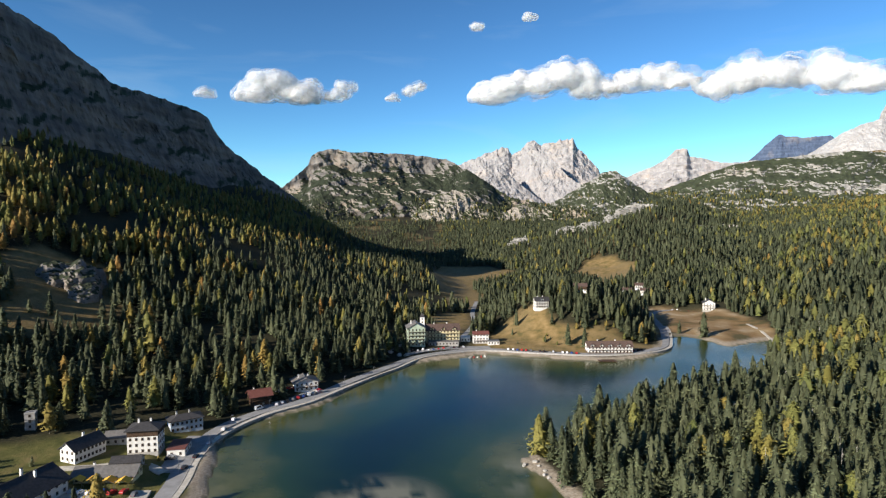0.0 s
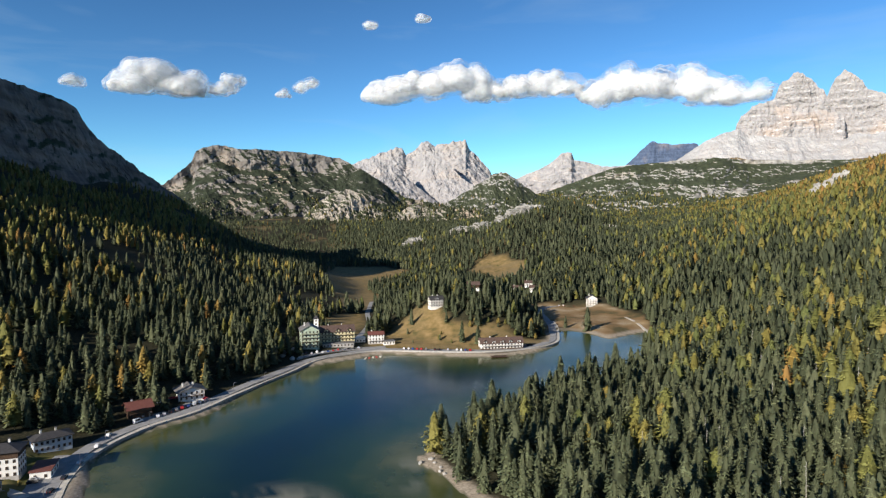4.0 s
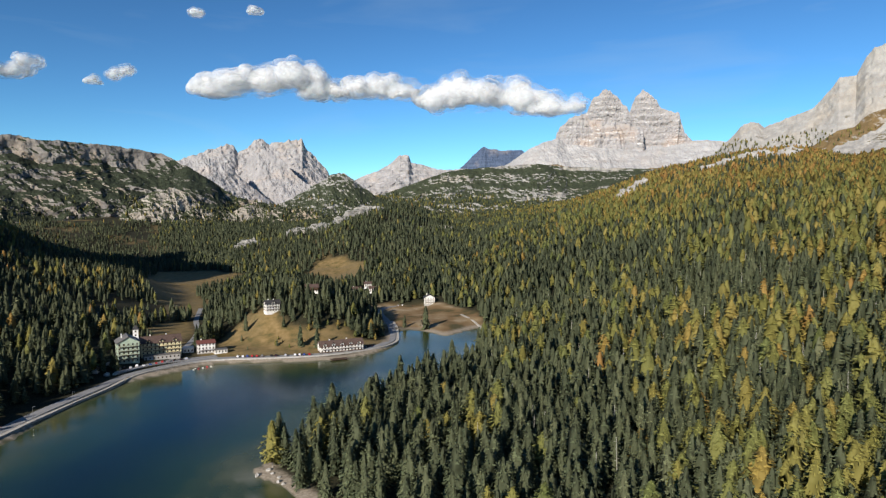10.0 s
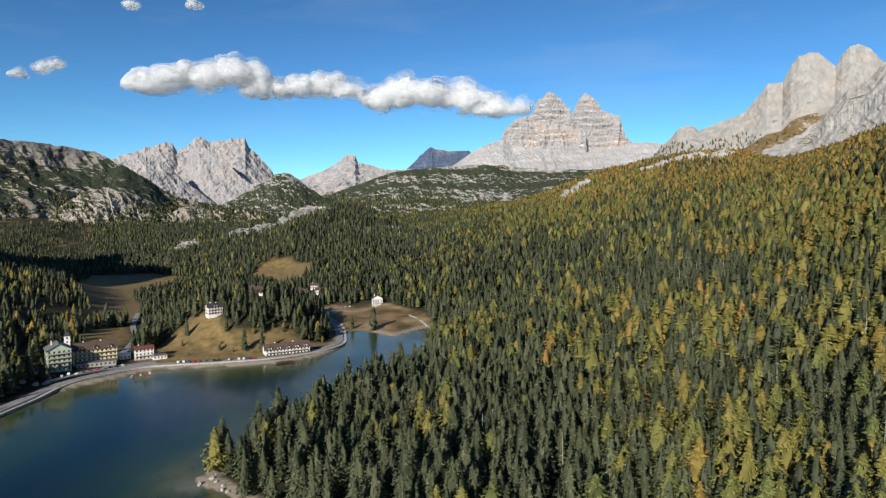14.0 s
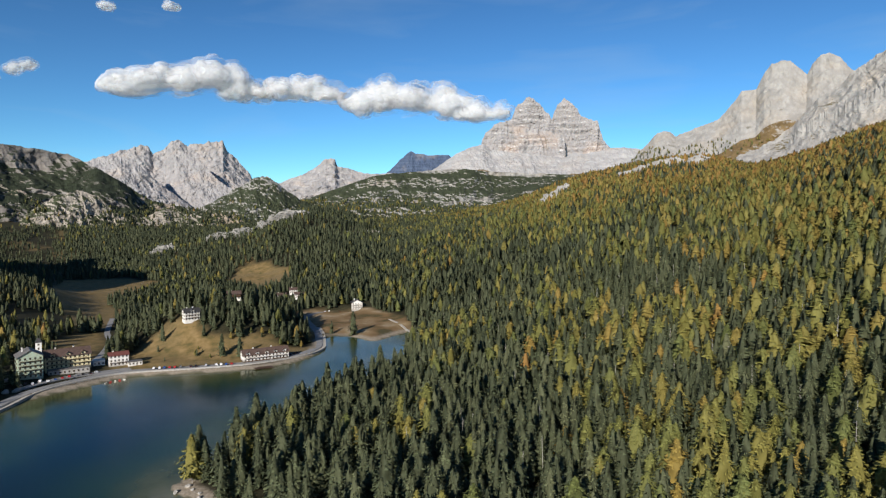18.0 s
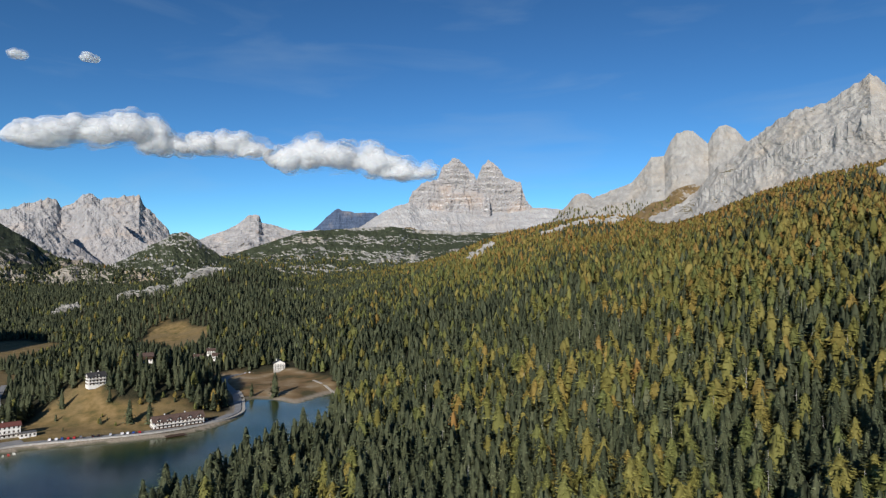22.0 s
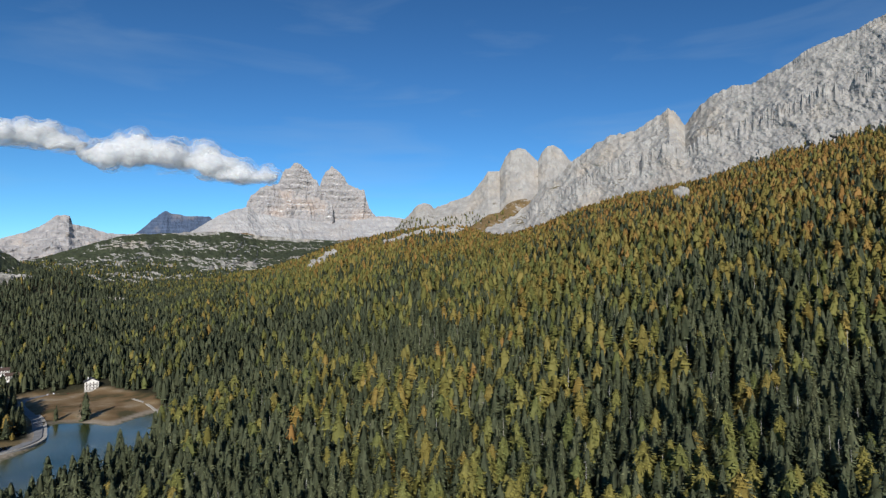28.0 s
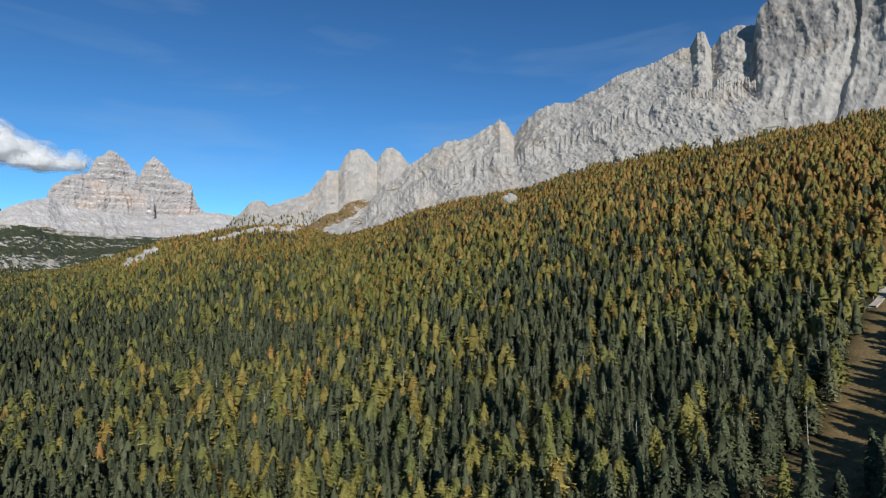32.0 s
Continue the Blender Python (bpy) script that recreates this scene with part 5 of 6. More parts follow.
house("lakeside_house", "White lakeside house with a red-brown roof", 33, 534, 4, 13.5, 9, 3, WHITE, RED_ROOF, "gable_x", 1.8, 0.7, 2.8, (5, 3), balconies=(1,), chimneys=1, base_wall=CONCRETE)
house("lakeside_annexe", "Low cream annexe on the lake promenade", 44, 528, 4, 10, 6, 1, WHITE, GREY_ROOF, "flat", 0, 0.3, 2.8, (4, 2), chimneys=0)
# ---- the knoll ----
house("hilltop_villa", "White hilltop villa with a dark roof and balconies", 95, 583, 6, 13, 9.5, 3, WHITE, SLATE, "gable_x", 2.6, 0.9, 2.6, (5, 4), balconies=(1, 2), chimneys=2, dormers=1)
house("hill_chalet", "Brown and white chalet among spruces", 137, 601, -8, 11.5, 9, 2, WHITE, BROWN_ROOF, "gable_x", 2.2, 1.1, 2.8, (4, 3), balconies=(1,), top_timber=True)
house("shore_hotel", "Long low lakeside hotel with gabled dormers", 138, 499, 0, 37, 10, 2, WHITE, BROWN_ROOF, "gable_x", 3.4, 0.9, 2.9, (13, 3), balconies=(1,), chimneys=2, dormers=5, base_wall=TIMBER)
# ---- the east bay ----
house("bay_chalet", "White three-storey chalet with balconies by the bay", 311, 703, -20, 13, 12, 3, WHITE, SLATE, "gable_y", 3.6, 1.1, 3.0, (4, 4), balconies=(1, 2), chimneys=1, base_wall=STONE)
for hx, hy, hw, lab in ((255, 838, 14, "White chalet with brown roof beside the upper road"), (283, 868, 11, "Small timber chalet with pale walls near the upper road"), (276, 822, 12, "Low pale house beside the upper car park")):
    house("upper_chalet", lab, hx, hy, -15, hw, 10, 2, WHITE, BROWN_ROOF, "gable_x", 2.4, 1.0, 2.9, (4, 3), balconies=(1,), up=1.0)
# ---- the western shore ----
house("lake_guesthouse", "White and brown guesthouse with a grey gabled roof", -91, 391, 24, 15, 12, 2, WHITE, GREY_ROOF, "gable_y", 2.6, 1.2, 2.9, (5, 4), balconies=(1,), top_timber=False, chimneys=2)
house("timber_inn", "Dark timber inn with a red sheet roof", -112, 362, 30, 12, 10, 2, TIMBER, RED_ROOF, "gable_x", 2.6, 1.2, 2.8, (4, 3), balconies=(1,), chimneys=1)
house("blue_guesthouse", "Pale blue flat-roofed guesthouse with dark eaves", -138, 317, 34, 16, 10, 2, PALE_BLUE, SLATE, "hip", 2.2, 0.9, 3.0, (7, 4), chimneys=2)
house("village_hotel", "Four-storey white village hotel with dark hipped roof", -142, 283, 10, 13.5, 11, 4, WHITE, SLATE, "hip", 2.6, 1.1, 2.8, (5, 4), chimneys=2, base_wall=CONCRETE, top_timber=True)
house("hotel_annexe", "Red-brown flat annexe beside the white hotel", -128, 287, 10, 8, 13, 1, WHITE, RED_ROOF, "flat", 0, 0.4, 3.6, (2, 3), chimneys=0)
house("service_wing", "Grey-roofed service wing behind the hotel", -158, 291, 14, 13, 8, 1, CONCRETE, GREY_ROOF, "gable_x", 2.2, 0.6, 3.4, (4, 2), chimneys=0)
house("garage_block", "Grey low garage with a sheet roof", -141, 264, 10, 12, 7, 1, CONCRETE, SLATE, "gable_x", 1.6, 0.6, 3.2, (3, 2), chimneys=0)
house("white_longhouse", "Long white two-storey house with dark skylit roof", -166, 273, -20, 9, 16, 2, WHITE, SLATE, "gable_y", 3.2, 0.8, 3.0, (3, 8), chimneys=1)
house("lake_restaurant", "Low restaurant under broad grey roof with awnings", -143, 252, 6, 24, 10, 1, CREAM, GREY_ROOF, "gable_x", 2.2, 1.4, 3.0, (8, 3), chimneys=1)
house("dark_roofed_hotel", "Large white hotel under dark intersecting roofs", -163, 229, -14, 17, 24, 2, WHITE, SLATE, "gable_y", 5.0, 1.2, 2.9, (6, 7), balconies=(1, 2), chimneys=2, dormers=2)
house("dark_roofed_wing", "Wing of a hotel with a dark gabled roof", -182, 226, -8, 20, 13, 2, WHITE, SLATE, "gable_x", 4.0, 1.0, 2.9, (7, 3), balconies=(1,), chimneys=1)
house("pump_house", "Narrow pale stone tower hut at the wood's edge", -207, 298, 20, 4.5, 4, 3, CONCRETE, STONE, "flat", 0, 0.2, 2.7, (1, 1), chimneys=0)


def awning(x, y, turn, w=5.5, d=4.5):
    e = tagged(new("awning"), "Yellow canvas awning over restaurant tables", "awning", "restaurant awnings")
    e.matrix_basis = pose(x, y, on_land(x, y), 0, 0, turn)
    bm = bmesh.new()
    for sgn in (-1, 1):
        slab(bm, [(0, -d / 2, 4.1), (sgn * w / 2, -d / 2, 2.7), (sgn * w / 2, d / 2, 2.7), (0, d / 2, 4.1)], 0.06)
    part("canopy", bm, YELLOW, e)
    for sx in (-1, 1):
        for sy in (-1, 1):
            bm = bmesh.new()
            box(bm, sx * (w / 2 - 0.2) - 0.05, sx * (w / 2 - 0.2) + 0.05, sy * (d / 2 - 0.2) - 0.05, sy * (d / 2 - 0.2) + 0.05, -0.3, 2.7)
            part("post", bm, STEEL, e)
    return e


for ax in (-151, -145, -138, -132):
    awning(ax, 243.5, 6)


# ---- roads, walls and paths ----
def ribbon(name, label, line, left, right, lift, thick, material, category="road"):
    """A strip with thickness along a line, from left to right metres of it."""
    p = np.array(line)
    t = np.gradient(p, axis=0)
    t /= np.linalg.norm(t, axis=1)[:, None]
    n = np.stack([t[:, 1], -t[:, 0]], 1)
    a, b = p + n * left, p + n * right
    mid = p + n * (left + right) / 2
    z = np.maximum(land(mid[:, 0], mid[:, 1]), 0.9) + lift
    z = np.convolve(np.pad(z, 3, mode="edge"), np.ones(7) / 7, "valid")
    v = np.concatenate([np.c_[a, z], np.c_[b, z], np.c_[a, z - thick], np.c_[b, z - thick]])
    m = len(p)
    i = np.arange(m - 1)
    f = np.concatenate([np.stack([i, i + 1, i + 1 + m, i + m], 1), np.stack([i + 2 * m, i + 3 * m, i + 3 * m + 1, i + 2 * m + 1], 1),
                        np.stack([i, i + 2 * m, i + 2 * m + 1, i + 1], 1), np.stack([i + m, i + m + 1, i + 3 * m + 1, i + 3 * m], 1)])
    return tagged(new(name, mesh_of(name, v, f, [material])), label, category, kind="structure")


ribbon("road", "Pale grey asphalt lakeside road", ROAD, -3.6, 3.4, 0.16, 0.6, ASPHALT)
ribbon("valley_road", "Narrow asphalt road up the valley", VALLEY_ROAD, -2.6, 2.6, 0.35, 1.2, ASPHALT)
ribbon("promenade", "Pale gravel lakeside promenade", ROAD[:-30], 3.9, 6.6, 0.22, 1.2, GRAVEL, "path")
ribbon("lake_wall", "Low pale concrete wall along the lakeside", [q for q in ROAD if q[1] > 300 and q[0] < 195], 6.8, 7.3, 0.8, 2.6, CONCRETE, "wall")
ribbon("kerb", "Concrete kerb between road and promenade", ROAD[:-30], 3.45, 3.75, 0.34, 0.7, CONCRETE, "kerb")
ribbon("east_path", "Pale gravel shore path under the trees", curve_through([(312, 615), (306, 566), (292, 520), (268, 476), (244, 440), (214, 412)], 4.0), -1.4, 1.4, 0.3, 0.8, GRAVEL, "path")
ribbon("village_lane", "Paved lane between the village hotels", curve_through([(-124, 262), (-138, 268), (-156, 262), (-176, 258)], 3.0), -2.4, 2.4, 0.25, 0.8, GRAVEL, "path")
ribbon("hotel_forecourt", "Pale asphalt hotel forecourt", curve_through([(-32, 492), (-14, 506), (10, 517), (40, 522)], 4.0), -5.5, 5.5, 0.2, 0.8, ASPHALT, "pavement")
ribbon("car_park", "Asphalt lakeside car park", curve_through([(-104, 352), (-92, 372), (-80, 392)], 4.0), -7.0, 1.0, 0.28, 0.8, ASPHALT, "pavement")
ribbon("village_car_park", "Asphalt village car park beside the lake road", curve_through([(-127, 262), (-128, 284), (-128, 308)], 4.0), -4.5, 6.0, 0.22, 0.8, ASPHALT, "pavement")
ribbon("restaurant_car_park", "Gravel car park in front of the restaurant", curve_through([(-120, 240), (-140, 236), (-158, 236)], 4.0), -6.0, 4.0, 0.24, 0.8, GRAVEL, "pavement")
ribbon("piste_track", "Pale gravel track across the ski run", curve_through([(430, -110), (452, -122), (480, -128), (520, -150)], 4.0), -2.2, 2.2, 0.4, 1.2, GRAVEL, "path")


# ---- cars ----
def rounded(bm, profile_xz, half):
    """A body from a side outline, narrowed a little at the top."""
    a = [bm.verts.new((x, -half * (1 - 0.12 * (z > 1.0)), z)) for x, z in profile_xz]
    b = [bm.verts.new((x, half * (1 - 0.12 * (z > 1.0)), z)) for x, z in profile_xz]
    bm.faces.new(a), bm.faces.new(b[::-1])
    n = len(a)
    for i in range(n):
        j = (i + 1) % n
        bm.faces.new((a[i], b[i], b[j], a[j]))


def car(paint, label, van=False):
    e = tagged(new("van" if van else "car"), label, "car", "parked cars")
    l, h = (5.4, 2.3) if van else (4.3, 1.48)
    bm = bmesh.new()
    if van:
        rounded(bm, [(-l / 2, 0.3), (l / 2, 0.3), (l / 2, 1.0), (l / 2 - 0.9, 1.2), (l / 2 - 1.5, h), (-l / 2 + 0.1, h)], 0.95)
    else:
        rounded(bm, [(-l / 2, 0.28), (l / 2, 0.28), (l / 2, 0.68), (l / 2 - 1.1, 0.92), (l / 2 - 1.75, h), (-l / 2 + 0.7, h), (-l / 2 + 0.1, 0.95), (-l / 2, 0.8)], 0.86)
    body = part("body", bm, paint, e)
    for y in (-1, 1):
        bm = bmesh.new()
        box(bm, -l / 2 + 0.8, l / 2 - 1.8, y * 0.80 - 0.03, y * 0.80 + 0.03, 1.02, h - 0.14)
        part("side_window", bm, GLASS, body, at=pose(0, y * (0.07 if van else 0), 0))
    bm = bmesh.new()
    slab(bm, [(l / 2 - 1.10, -0.68, 0.99), (l / 2 - 1.10, 0.68, 0.99), (l / 2 - 1.66, 0.66, h - 0.07), (l / 2 - 1.66, -0.66, h - 0.07)], 0.03)
    part("windscreen", bm, GLASS, body, at=pose(0.03, 0, 0.04))
    for x in (-l / 2 + 0.8, l / 2 - 0.85):
        for y in (-0.82, 0.82):
            bm = bmesh.new()
            bmesh.ops.create_cone(bm, cap_ends=True, segments=12, radius1=0.32, radius2=0.32, depth=0.2)
            part("wheel", bm, TYRE, e, at=pose(x, y, 0.32, 90, 0, 0))
    for y in (-0.55, 0.55):
        bm = bmesh.new()
        box(bm, l / 2 - 0.02, l / 2 + 0.03, y - 0.16, y + 0.16, 0.56, 0.68)
        part("headlight", bm, LAMP_GLASS, e)
        bm = bmesh.new()
        box(bm, -l / 2 - 0.03, -l / 2 + 0.02, y - 0.16, y + 0.16, 0.6, 0.75)
        part("tail_light", bm, RED_LAMP, e)
    return e


PAINTS = [("white", (0.75, 0.75, 0.75)), ("silver", (0.42, 0.43, 0.45)), ("black", (0.02, 0.02, 0.022)), ("grey", (0.14, 0.145, 0.15)), ("red", (0.36, 0.03, 0.03)), ("blue", (0.03, 0.07, 0.22))]
models = [car(plain(f"{n}_car_paint", c, 0.25, 0.05, 0.5, 0.6), f"{n.capitalize()} car parked beside the lake road") for n, c in PAINTS]
models.append(car(plain("white_van_paint", (0.78, 0.78, 0.76), 0.3, 0.05, 0.5, 0.6), "White camper van parked beside the road", True))
parked = 0


def park(x, y, turn, pick=None, lift=0.25):
    global parked
    i = (parked * 5 + parked // 3) % 6 if pick is None else pick
    m = pose(x, y, max(on_land(x, y), 0.9) + lift, 0, 0, turn)
    if parked < 7:
        models[parked].matrix_basis = m
    else:
        copy_thing(models[i], m)
    parked += 1


spots = random.Random(4)
for k in range(9):
    park(-101 + k * 2.45, 359 + k * 3.3, 118 + spots.uniform(-4, 4))
for k in range(5):
    park(-104 + k * 2.6, 376 + k * 3.0, 40 + spots.uniform(-6, 6))
park(-109, 351, 55, 6)
for k in range(8):
    park(-128.5 - 0.3 * k, 277 + 3.0 * k, 15 + spots.uniform(-4, 4))
for k in range(9):
    park(-158 + 4.1 * k, 237 + spots.uniform(-2.0, 2.0), 80 + spots.uniform(-25, 25))
for k in range(12):
    park(-30 + k * 4.3, 497 + 1.9 * k + spots.uniform(-1, 1), 100 + spots.uniform(-20, 20))
for k in range(17):
    if spots.random() < 0.8:
        park(52 + k * 3.6, 509.5 - k * 1.05, 80 + spots.uniform(-8, 8), lift=0.3)
for k in range(4):
    park(157 + k * 3.2, 500 + k * 1.6, 110, lift=0.3)
for k in range(7):
    park(272 + k * 4.2, 712 - k * 2.0 + spots.uniform(-2, 2), 70 + spots.uniform(-10, 10), lift=0.3)
for k in range(5):
    park(-117.3, 266 + k * 17 + spots.uniform(-4, 4), 92, lift=0.2)
for k in range(6):
    park(252 + k * 4, 820 + spots.uniform(-3, 3), 70, lift=0.3)


# ---- small things on the shore ----
def rock(x, y, s, seed, name="boulder", label="Pale weathered boulder on the ground", up=0.0):
    rg = random.Random(seed)
    bm = bmesh.new()
    bmesh.ops.create_icosphere(bm, subdivisions=2, radius=1)
    for v in bm.verts:
        n = noise.noise(v.co * 1.3 + Vector((seed * 3.1, 0, 0))) * 0.5 + noise.noise(v.co * 3.1 + Vector((seed, 7, 0))) * 0.2
        v.co *= 1 + n
    me = bpy.data.meshes.new(name)
    bm.to_mesh(me), bm.free()
    me.materials.append(STONE)
    ob = tagged(new(name, me), label, "rock")
    ob.matrix_basis = pose(x, y, on_land(x, y) + s * 0.25 + up, 0, 0, rg.uniform(0, 360)) @ Matrix.Diagonal((s * rg.uniform(0.8, 1.4), s, s * rg.uniform(0.6, 0.9), 1))
    return ob


for k in range(26):
    q = EAST_SHORE[8 + k % 9]
    bx, by, bs = q[0] + spots.uniform(-1, 9), q[1] + spots.uniform(-8, 2), spots.uniform(0.4, 1.1)
    if on_land(bx, by) > 0.2:
        rock(bx, by, bs, k)
for k in range(10):
    rock(-36 + spots.uniform(-9, 9), 494 + spots.uniform(-8, 14), spots.uniform(1.2, 2.6), 50 + k)


def boat(x, y, turn, mat, label):
    e = tagged(new("boat"), label, "boat", "hire boats")
    e.matrix_basis = pose(x, y, 0.02, 0, 0, turn)
    bm = bmesh.new()
    ring = [(-2.0, -0.6), (1.0, -0.7), (2.3, 0), (1.0, 0.7), (-2.0, 0.6)]
    a = [bm.verts.new((px, py, 0.5)) for px, py in ring]
    b = [bm.verts.new((px * 0.85, py * 0.7, -0.15)) for px, py in ring]
    for i in range(5):
        j = (i + 1) % 5
        bm.faces.new((a[i], a[j], b[j], b[i]))
    bm.faces.new(b)
    part("hull", bm, mat, e)
    bm = bmesh.new()
    box(bm, -0.3, 0.1, -0.55, 0.55, 0.25, 0.32)
    part("seat", bm, TIMBER, e)


for k in range(5):
    boat(22 + k * 3.0, 489 + k * 0.9, 70 + 8 * k, RED_CLOTH if k % 2 else WHITE, "Small red and white hire boat at the shore" if k % 2 else "Small white hire boat moored at the shore")
jetty = tagged(new("jetty"), "Dark timber jetty below the lakeside hotel", "jetty")
jetty.matrix_basis = pose(130, 475, 0.0)
for k in range(14):
    bm = bmesh.new()
    box(bm, -7 + k, -6.06 + k, -4, 5, 0.75, 0.85)
    part("plank", bm, TIMBER, jetty)
for k in range(6):
    bm = bmesh.new()
    box(bm, -6.5 + 2.6 * k, -6.3 + 2.6 * k, -3.9, -3.7, -4, 1.5)
    part("pile", bm, TIMBER, jetty)
stall = tagged(new("market_stall"), "Pink-red canvas stall beside the guesthouse", "stall")
stall.matrix_basis = pose(-80, 384, on_land(-80, 384), 0, 0, 30)
bm = bmesh.new()
for sgn in (-1, 1):
    slab(bm, [(0, -1.6, 3.2), (sgn * 1.7, -1.6, 2.2), (sgn * 1.7, 1.6, 2.2), (0, 1.6, 3.2)], 0.06)
part("canopy", bm, RED_CLOTH, stall)
for sx in (-1, 1):
    for sy in (-1, 1):
        bm = bmesh.new()
        box(bm, sx * 1.6 - 0.05, sx * 1.6 + 0.05, sy * 1.5 - 0.05, sy * 1.5 + 0.05, -0.3, 2.2)
        part("post", bm, STEEL, stall)


def street_lamp(x, y):
    e = tagged(new("street_lamp"), "Tall grey steel street lamp by the road", "lamp", "lakeside lamps")
    e.matrix_basis = pose(x, y, on_land(x, y))
    bm = bmesh.new()
    bmesh.ops.create_cone(bm, cap_ends=True, segments=8, radius1=0.11, radius2=0.06, depth=8, matrix=pose(0, 0, 3.7))
    part("pole", bm, STEEL, e)
    bm = bmesh.new()
    box(bm, 0.0, 1.4, -0.12, 0.12, 7.6, 7.75)
    part("lamp_head", bm, STEEL, e)
    return e


first = street_lamp(-117.5, 262)
for lx, ly in ((-115.5, 292), (-114.5, 320), (-101, 345), (-80, 369), (-66, 398), (-50, 426)):
    copy_thing(first, pose(lx, ly, on_land(lx, ly)))


# ---- clouds ----
def cloud_material(name, clear):
    """White droplets; clear gives how much sky shows through the thin and the thick parts."""
    n = Nodes(name, 1.0, 0.0)
    out = n.t.nodes["Material Output"]
    a = n.add("ShaderNodeBsdfDiffuse", Color=(0.92, 0.92, 0.925, 1))
    b = n.add("ShaderNodeBsdfTranslucent", Color=(0.92, 0.92, 0.925, 1))
    m = n.add("ShaderNodeMixShader", Fac=0.6)
    n.t.links.new(a.outputs[0], m.inputs[1]), n.t.links.new(b.outputs[0], m.inputs[2])
    last = m
    if clear:
        wisps = n.noise(0.006, 4, (1, 1, 1.4), 0.5)
        thin = n.add("ShaderNodeMapRange", Value=wisps, From_Min=0.34, From_Max=0.66, To_Min=clear[0], To_Max=clear[1])
        last = n.add("ShaderNodeMixShader", Fac=thin.outputs[0])
        n.t.links.new(m.outputs[0], last.inputs[1])
        n.t.links.new(n.t.nodes.new("ShaderNodeBsdfTransparent").outputs[0], last.inputs[2])
    n.t.links.new(last.outputs[0], out.inputs["Surface"])
    return n.m


CLOUD = cloud_material("cumulus", None)
MISTS = [cloud_material("cloud_mist", (0.25, 0.7)), cloud_material("cloud_thin_mist", (0.45, 0.98)), cloud_material("cloud_faint_mist", (0.7, 1.0))]


def cloud(label, puffs, seed, far=4560.0, solid=True, grain=13.0):
    """A cumulus: puffs are turn, height and half-width in degrees; smaller puffs ride on each, and thin mist lies round the body."""
    rg = random.Random(seed)
    balls = []
    for az, el, s in puffs:
        balls.append((az, el, s * 0.8))
        for _ in range(int(14 + 10 * s)):
            w = rg.uniform(0.2, 0.5) * s
            t = rg.uniform(-0.3, math.pi + 0.3)
            k = rg.uniform(0.55, 0.95)
            balls.append((az + math.cos(t) * s * k * 1.15, el + math.sin(t) * s * k * 0.75 - 0.1 * s, w))
    low = min(el - s * 0.40 for _, el, s in puffs)
    floor_z = EYE[2] + far * math.tan(radians(low))
    bm = bmesh.new()
    for az, el, s in balls:
        r = far * math.radians(s)
        c = Vector((math.sin(radians(az)) * far, math.cos(radians(az)) * far, EYE[2] + far * math.tan(radians(el)))) + Vector([rg.uniform(-0.5, 0.5) for _ in range(3)]) * r * 0.5
        bmesh.ops.create_icosphere(bm, subdivisions=2, radius=1, matrix=Matrix.Translation(c) @ Matrix.Diagonal((r * rg.uniform(0.9, 1.5), r * rg.uniform(0.9, 1.4), r * 0.85, 1)))
    raw = bpy.data.meshes.new("puffs")
    bm.to_mesh(raw), bm.free()
    tmp = new("puffs", raw)
    mod = tmp.modifiers.new("join", "REMESH")
    mod.mode, mod.voxel_size = "VOXEL", grain
    bpy.context.view_layer.update()
    one = bpy.data.meshes.new_from_object(tmp.evaluated_get(bpy.context.evaluated_depsgraph_get()))
    bpy.data.objects.remove(tmp)
    co, no = np.zeros(len(one.vertices) * 3), np.zeros(len(one.vertices) * 3)
    one.vertices.foreach_get("co", co)
    one.vertex_normals.foreach_get("vector", no)
    co, no = co.reshape(-1, 3), no.reshape(-1, 3)
    faces = np.array([p.vertices[:] for p in one.polygons if len(p.vertices) == 4])
    big = max(s for _, _, s in puffs)
    e = tagged(new("cloud"), label, "cloud")
    e.location = (math.sin(radians(puffs[0][0])) * far, math.cos(radians(puffs[0][0])) * far, floor_z)
    for k, mat in enumerate(([CLOUD] if solid else []) + MISTS):
        out = (-30, -14, 2, 17)[k + (0 if solid else 1)] * min(1.2, big)
        g = fbm(co[:, 0] / 45, co[:, 1] / 45, co[:, 2] / 45 + k * 3, 5, seed + k) - 0.5
        h = fbm(co[:, 0] / 150, co[:, 1] / 150, co[:, 2] / 120 + k, 3, seed + 20 + k) - 0.5
        p = co + no * (out + g * (15 + 7 * k) * min(1.3, big) + h * 52 * min(1.3, big))[:, None]
        p[:, 2] = np.where(p[:, 2] < floor_z, floor_z + (p[:, 2] - floor_z) * 0.35, p[:, 2])
        body = new("cloud_body" if mat is CLOUD else "mist", mesh_of("cloud_layer", p - np.array(e.location), faces, [mat], flat=False))
        body.parent = e
    return e


cloud("White cumulus cloud with a bright top", [(-17.0, 10.9, 1.3), (-15.2, 11.7, 1.6), (-13.2, 11.1, 1.5)], 1)
cloud("Small ragged white cloud", [(-9.8, 10.9, 0.9), (-9.0, 11.9, 0.7)], 2, solid=False, grain=6.0)
cloud("Small thin wisp of white cloud", [(-4.6, 10.9, 0.45), (-3.0, 11.6, 0.5), (-2.2, 12.0, 0.5)], 3, solid=False, grain=5.0)
cloud("Long white cumulus cloud above the peaks", [(4.4, 11.1, 1.3), (6.6, 11.7, 1.6), (9.0, 11.9, 1.7), (11.6, 12.3, 1.9), (13.9, 11.6, 1.4)], 4)
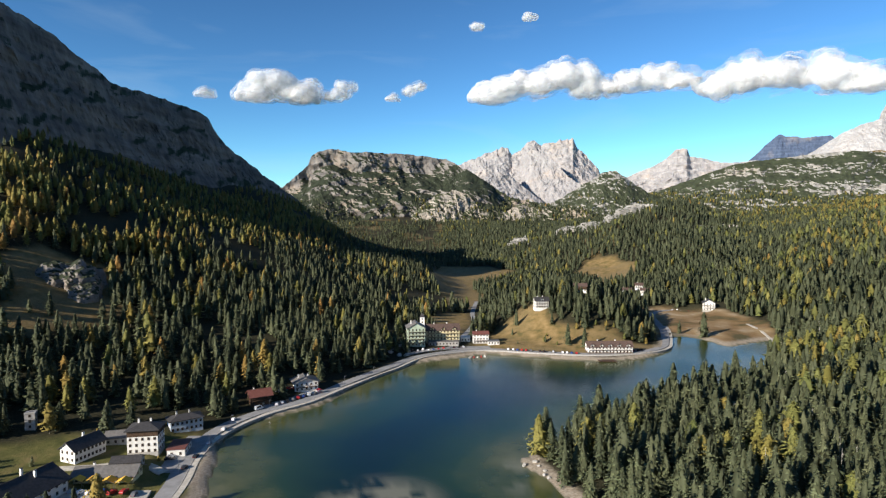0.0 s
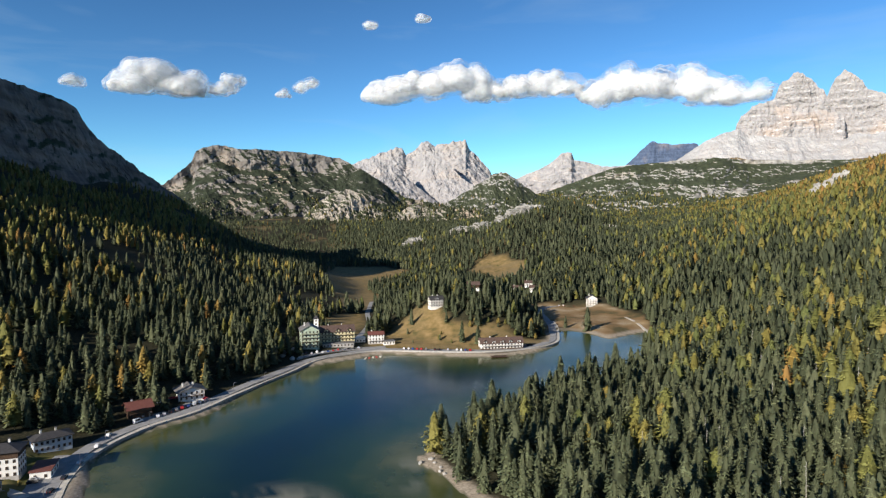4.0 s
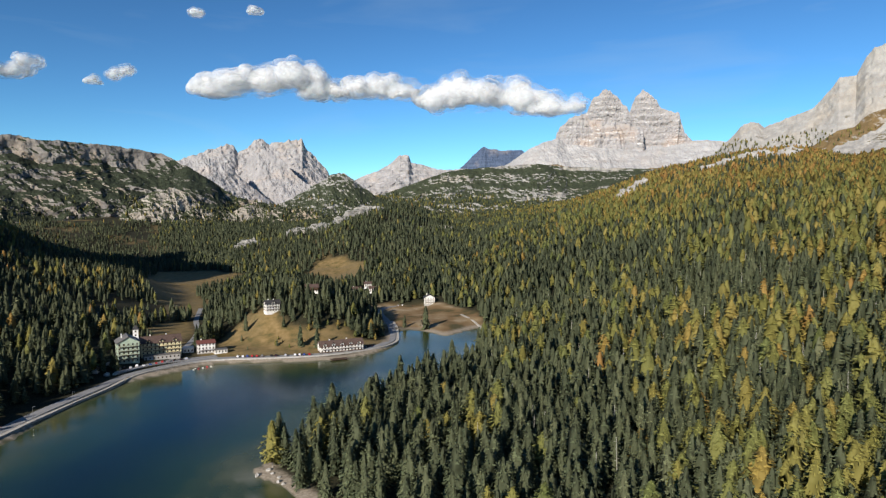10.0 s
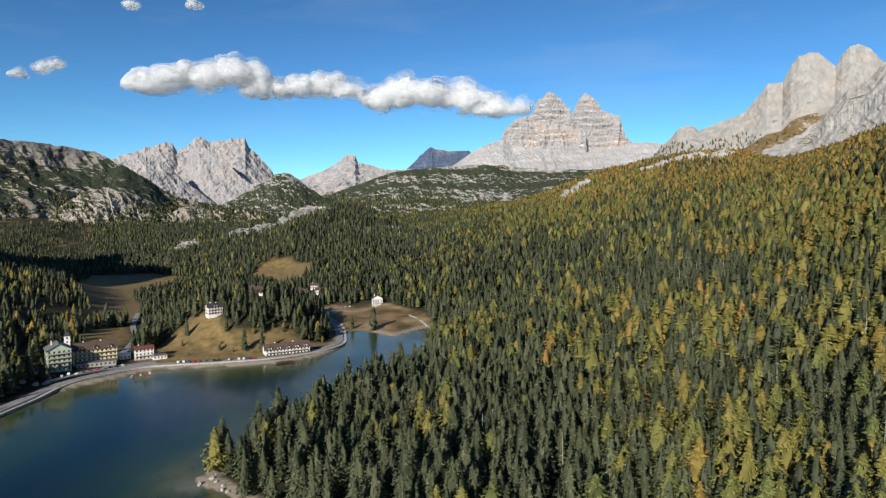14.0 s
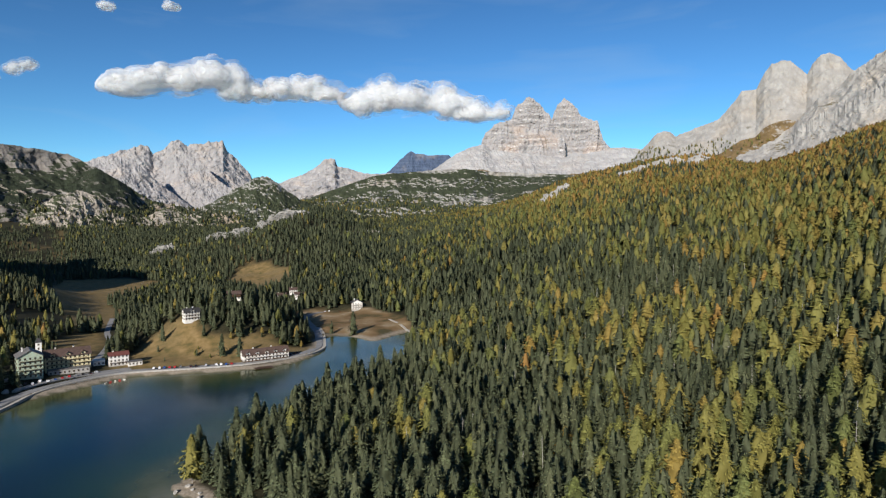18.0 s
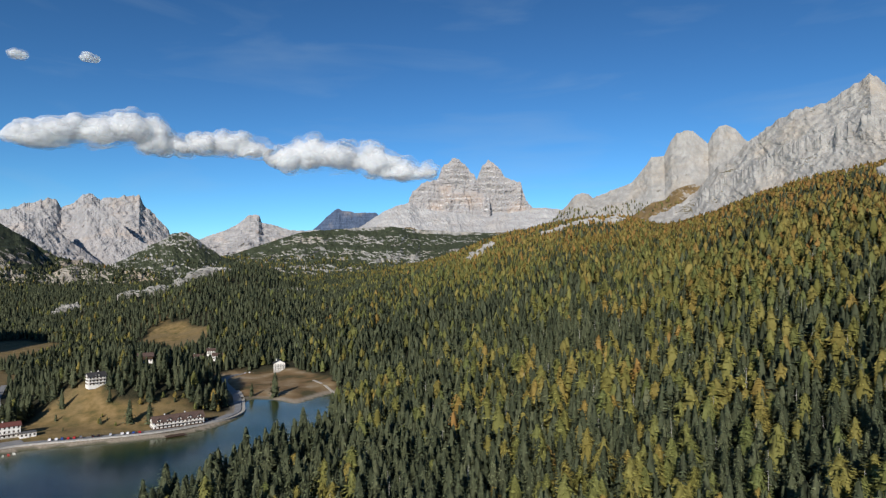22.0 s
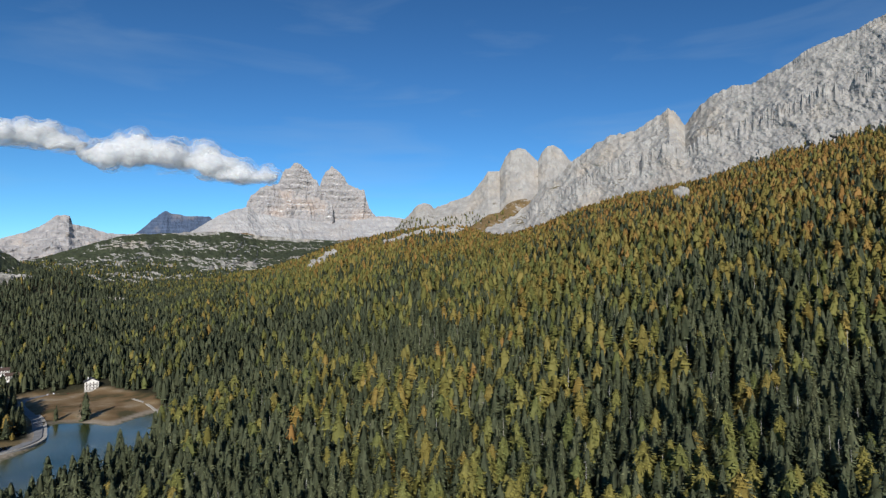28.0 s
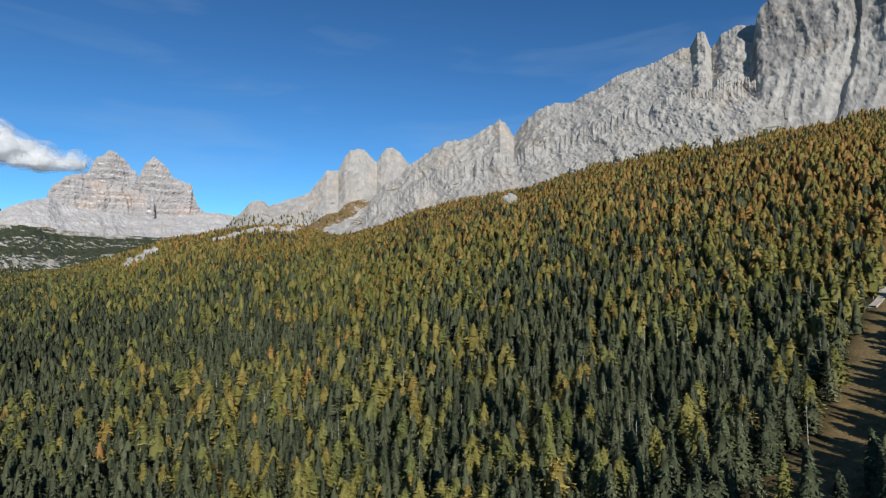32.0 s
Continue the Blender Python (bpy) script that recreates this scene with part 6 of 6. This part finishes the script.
cloud("Rounded white cumulus cloud", [(17.4, 11.7, 1.3), (19.6, 11.9, 1.5), (21.4, 11.5, 1.2)], 5)
cloud("Large white cumulus cloud beside rock towers", [(24.6, 11.0, 1.5), (26.6, 11.5, 1.9), (29.2, 11.2, 1.9), (32.2, 11.0, 1.8), (35.0, 10.2, 1.4), (37.2, 10.0, 1.1)], 6)
cloud("Tiny white cloud high in the sky", [(3.2, 17.1, 0.55)], 7, solid=False, grain=5.0)
cloud("Tiny pale cloud high in the sky", [(8.1, 17.7, 0.5)], 8, solid=False, grain=5.0)
cloud("Small faint white cloud", [(-21.3, 10.7, 0.6)], 9, solid=False, grain=5.0)


# ---- bare rock among the trees ----
def outcrop(label, x, y, w, d, h, seed, rock=BENCH_ROCK, sink=0.3):
    """A knuckle of bedrock: a broken block, part buried."""
    bm = bmesh.new()
    bmesh.ops.create_icosphere(bm, subdivisions=5, radius=1)
    u = np.array([v.co[:] for v in bm.verts])
    faces = np.array([[v.index for v in f.verts] for f in bm.faces])
    bm.free()
    p = u * [w / 2, d / 2, h]
    k = ridged(p[:, 0] / 14, p[:, 1] / 14, p[:, 2] / 20, 4, seed) - 0.6
    t = fbm(p[:, 0] / 4, p[:, 1] / 4, p[:, 2] / 4, 3, seed + 4) - 0.5
    p = p + u * (k * 0.9 * h + t * 0.35 * h)[:, None]
    e = tagged(new("rock_outcrop", mesh_of("rock_outcrop", p, faces, [rock])), label, "rock")
    e.location = (x, y, on_land(x, y) - h * sink)
    e.rotation_euler = (0, 0, math.atan2(-x, y) + random.Random(seed).uniform(-0.3, 0.3))
    return e


outcrop("Grey limestone crag in the western wood", -281, 449, 46, 26, 17, 1, SCRUB_ROCK)
outcrop("Low grey crag below the western wood's crag", -264, 440, 26, 16, 10, 2, SCRUB_ROCK)
for k, (ox, oy, ow, oh) in enumerate(((925, 1035, 60, 17), (965, 1062, 54, 20), (1010, 1080, 50, 24), (1050, 1105, 40, 20), (1090, 950, 56, 17), (1135, 945, 60, 20), (1190, 940, 70, 23), (1245, 945, 60, 22), (1235, 880, 70, 20), (1300, 915, 60, 20))):
    outcrop("Pale rock band on the forested spur", ox, oy, ow, 40, oh, 10 + k, RIDGE_ROCK)
outcrop("White standing rock above the larches", 978, 253, 24, 16, 31, 31, RIDGE_ROCK)
outcrop("White rock beside the standing rock", 990, 272, 12, 9, 19, 32, RIDGE_ROCK)
for k, (ox, oy, ow, oh) in enumerate(((455, 1545, 90, 22), (500, 1530, 120, 26), (395, 1560, 100, 20), (340, 1590, 90, 16), (215, 1640, 70, 26))):
    outcrop("Pale cliff near the top of the wooded hill", ox, oy, ow, 50, oh, 40 + k, BENCH_ROCK, 0.35)
for k, (turn, reach_out, w, h) in enumerate(((66.5, 1400, 30, 17), (68.4, 1340, 24, 15), (70.2, 1385, 36, 18), (72.8, 1360, 26, 16), (74.4, 1290, 22, 15), (77.5, 1330, 34, 18), (79.3, 1275, 26, 16), (82.0, 1285, 38, 19),
                                    (84.6, 1250, 30, 17), (86.2, 1215, 40, 20), (88.0, 1240, 44, 21), (90.2, 1225, 36, 19), (92.4, 1195, 40, 20), (94.6, 1225, 34, 18))):
    outcrop("Pale boulder at the upper edge of the larch wood", reach_out * math.sin(radians(turn)), reach_out * math.cos(radians(turn)), w, w * 0.7, h * 1.35, 80 + k, RIDGE_ROCK, 0.2)
outcrop("Bare gravel scar on the wooded hill", 577, 1086, 30, 40, 4, 61, SCREE, 0.3)
outcrop("Pale quarry face on the wooded hill", 637, 1353, 55, 30, 7, 62, SCREE, 0.3)
outcrop("Pale gravel bank on the wooded hill", 562, 1293, 46, 40, 6, 63, SCREE, 0.3)


# ---- shrubs and young trees in the village and on the knoll ----
for k in range(46):
    if k < 24:
        sx, sy = spots.uniform(-182, -112), spots.uniform(238, 312)
    else:
        sx, sy = spots.uniform(62, 180), spots.uniform(515, 560)
    near_house = min(math.hypot(sx - hx, sy - hy) for hx, hy in ((-142, 283), (-166, 273), (-143, 252), (-163, 229), (-138, 317), (-128, 287), (-158, 291), (-141, 264), (95, 583), (138, 499)))
    if near_house < 12 or float(off_line(ROAD, np.array([sx]), np.array([sy]))[0]) < 11:
        continue
    kind = "larch" if k % 3 else "spruce"
    crown, stem = MODELS[kind][k % 9]
    e = tagged(new("young_tree"), f"Small {'golden larch' if kind == 'larch' else 'green spruce'} standing alone in grass", "tree", "young trees")
    tall = spots.uniform(3.0, 7.0)
    e.matrix_basis = pose(sx, sy, on_land(sx, sy, -0.1), 0, 0, spots.uniform(0, 360)) @ Matrix.Diagonal((tall * 1.2, tall * 1.2, tall, 1))
    new("crown", crown).parent = e
    new("trunk", stem).parent = e
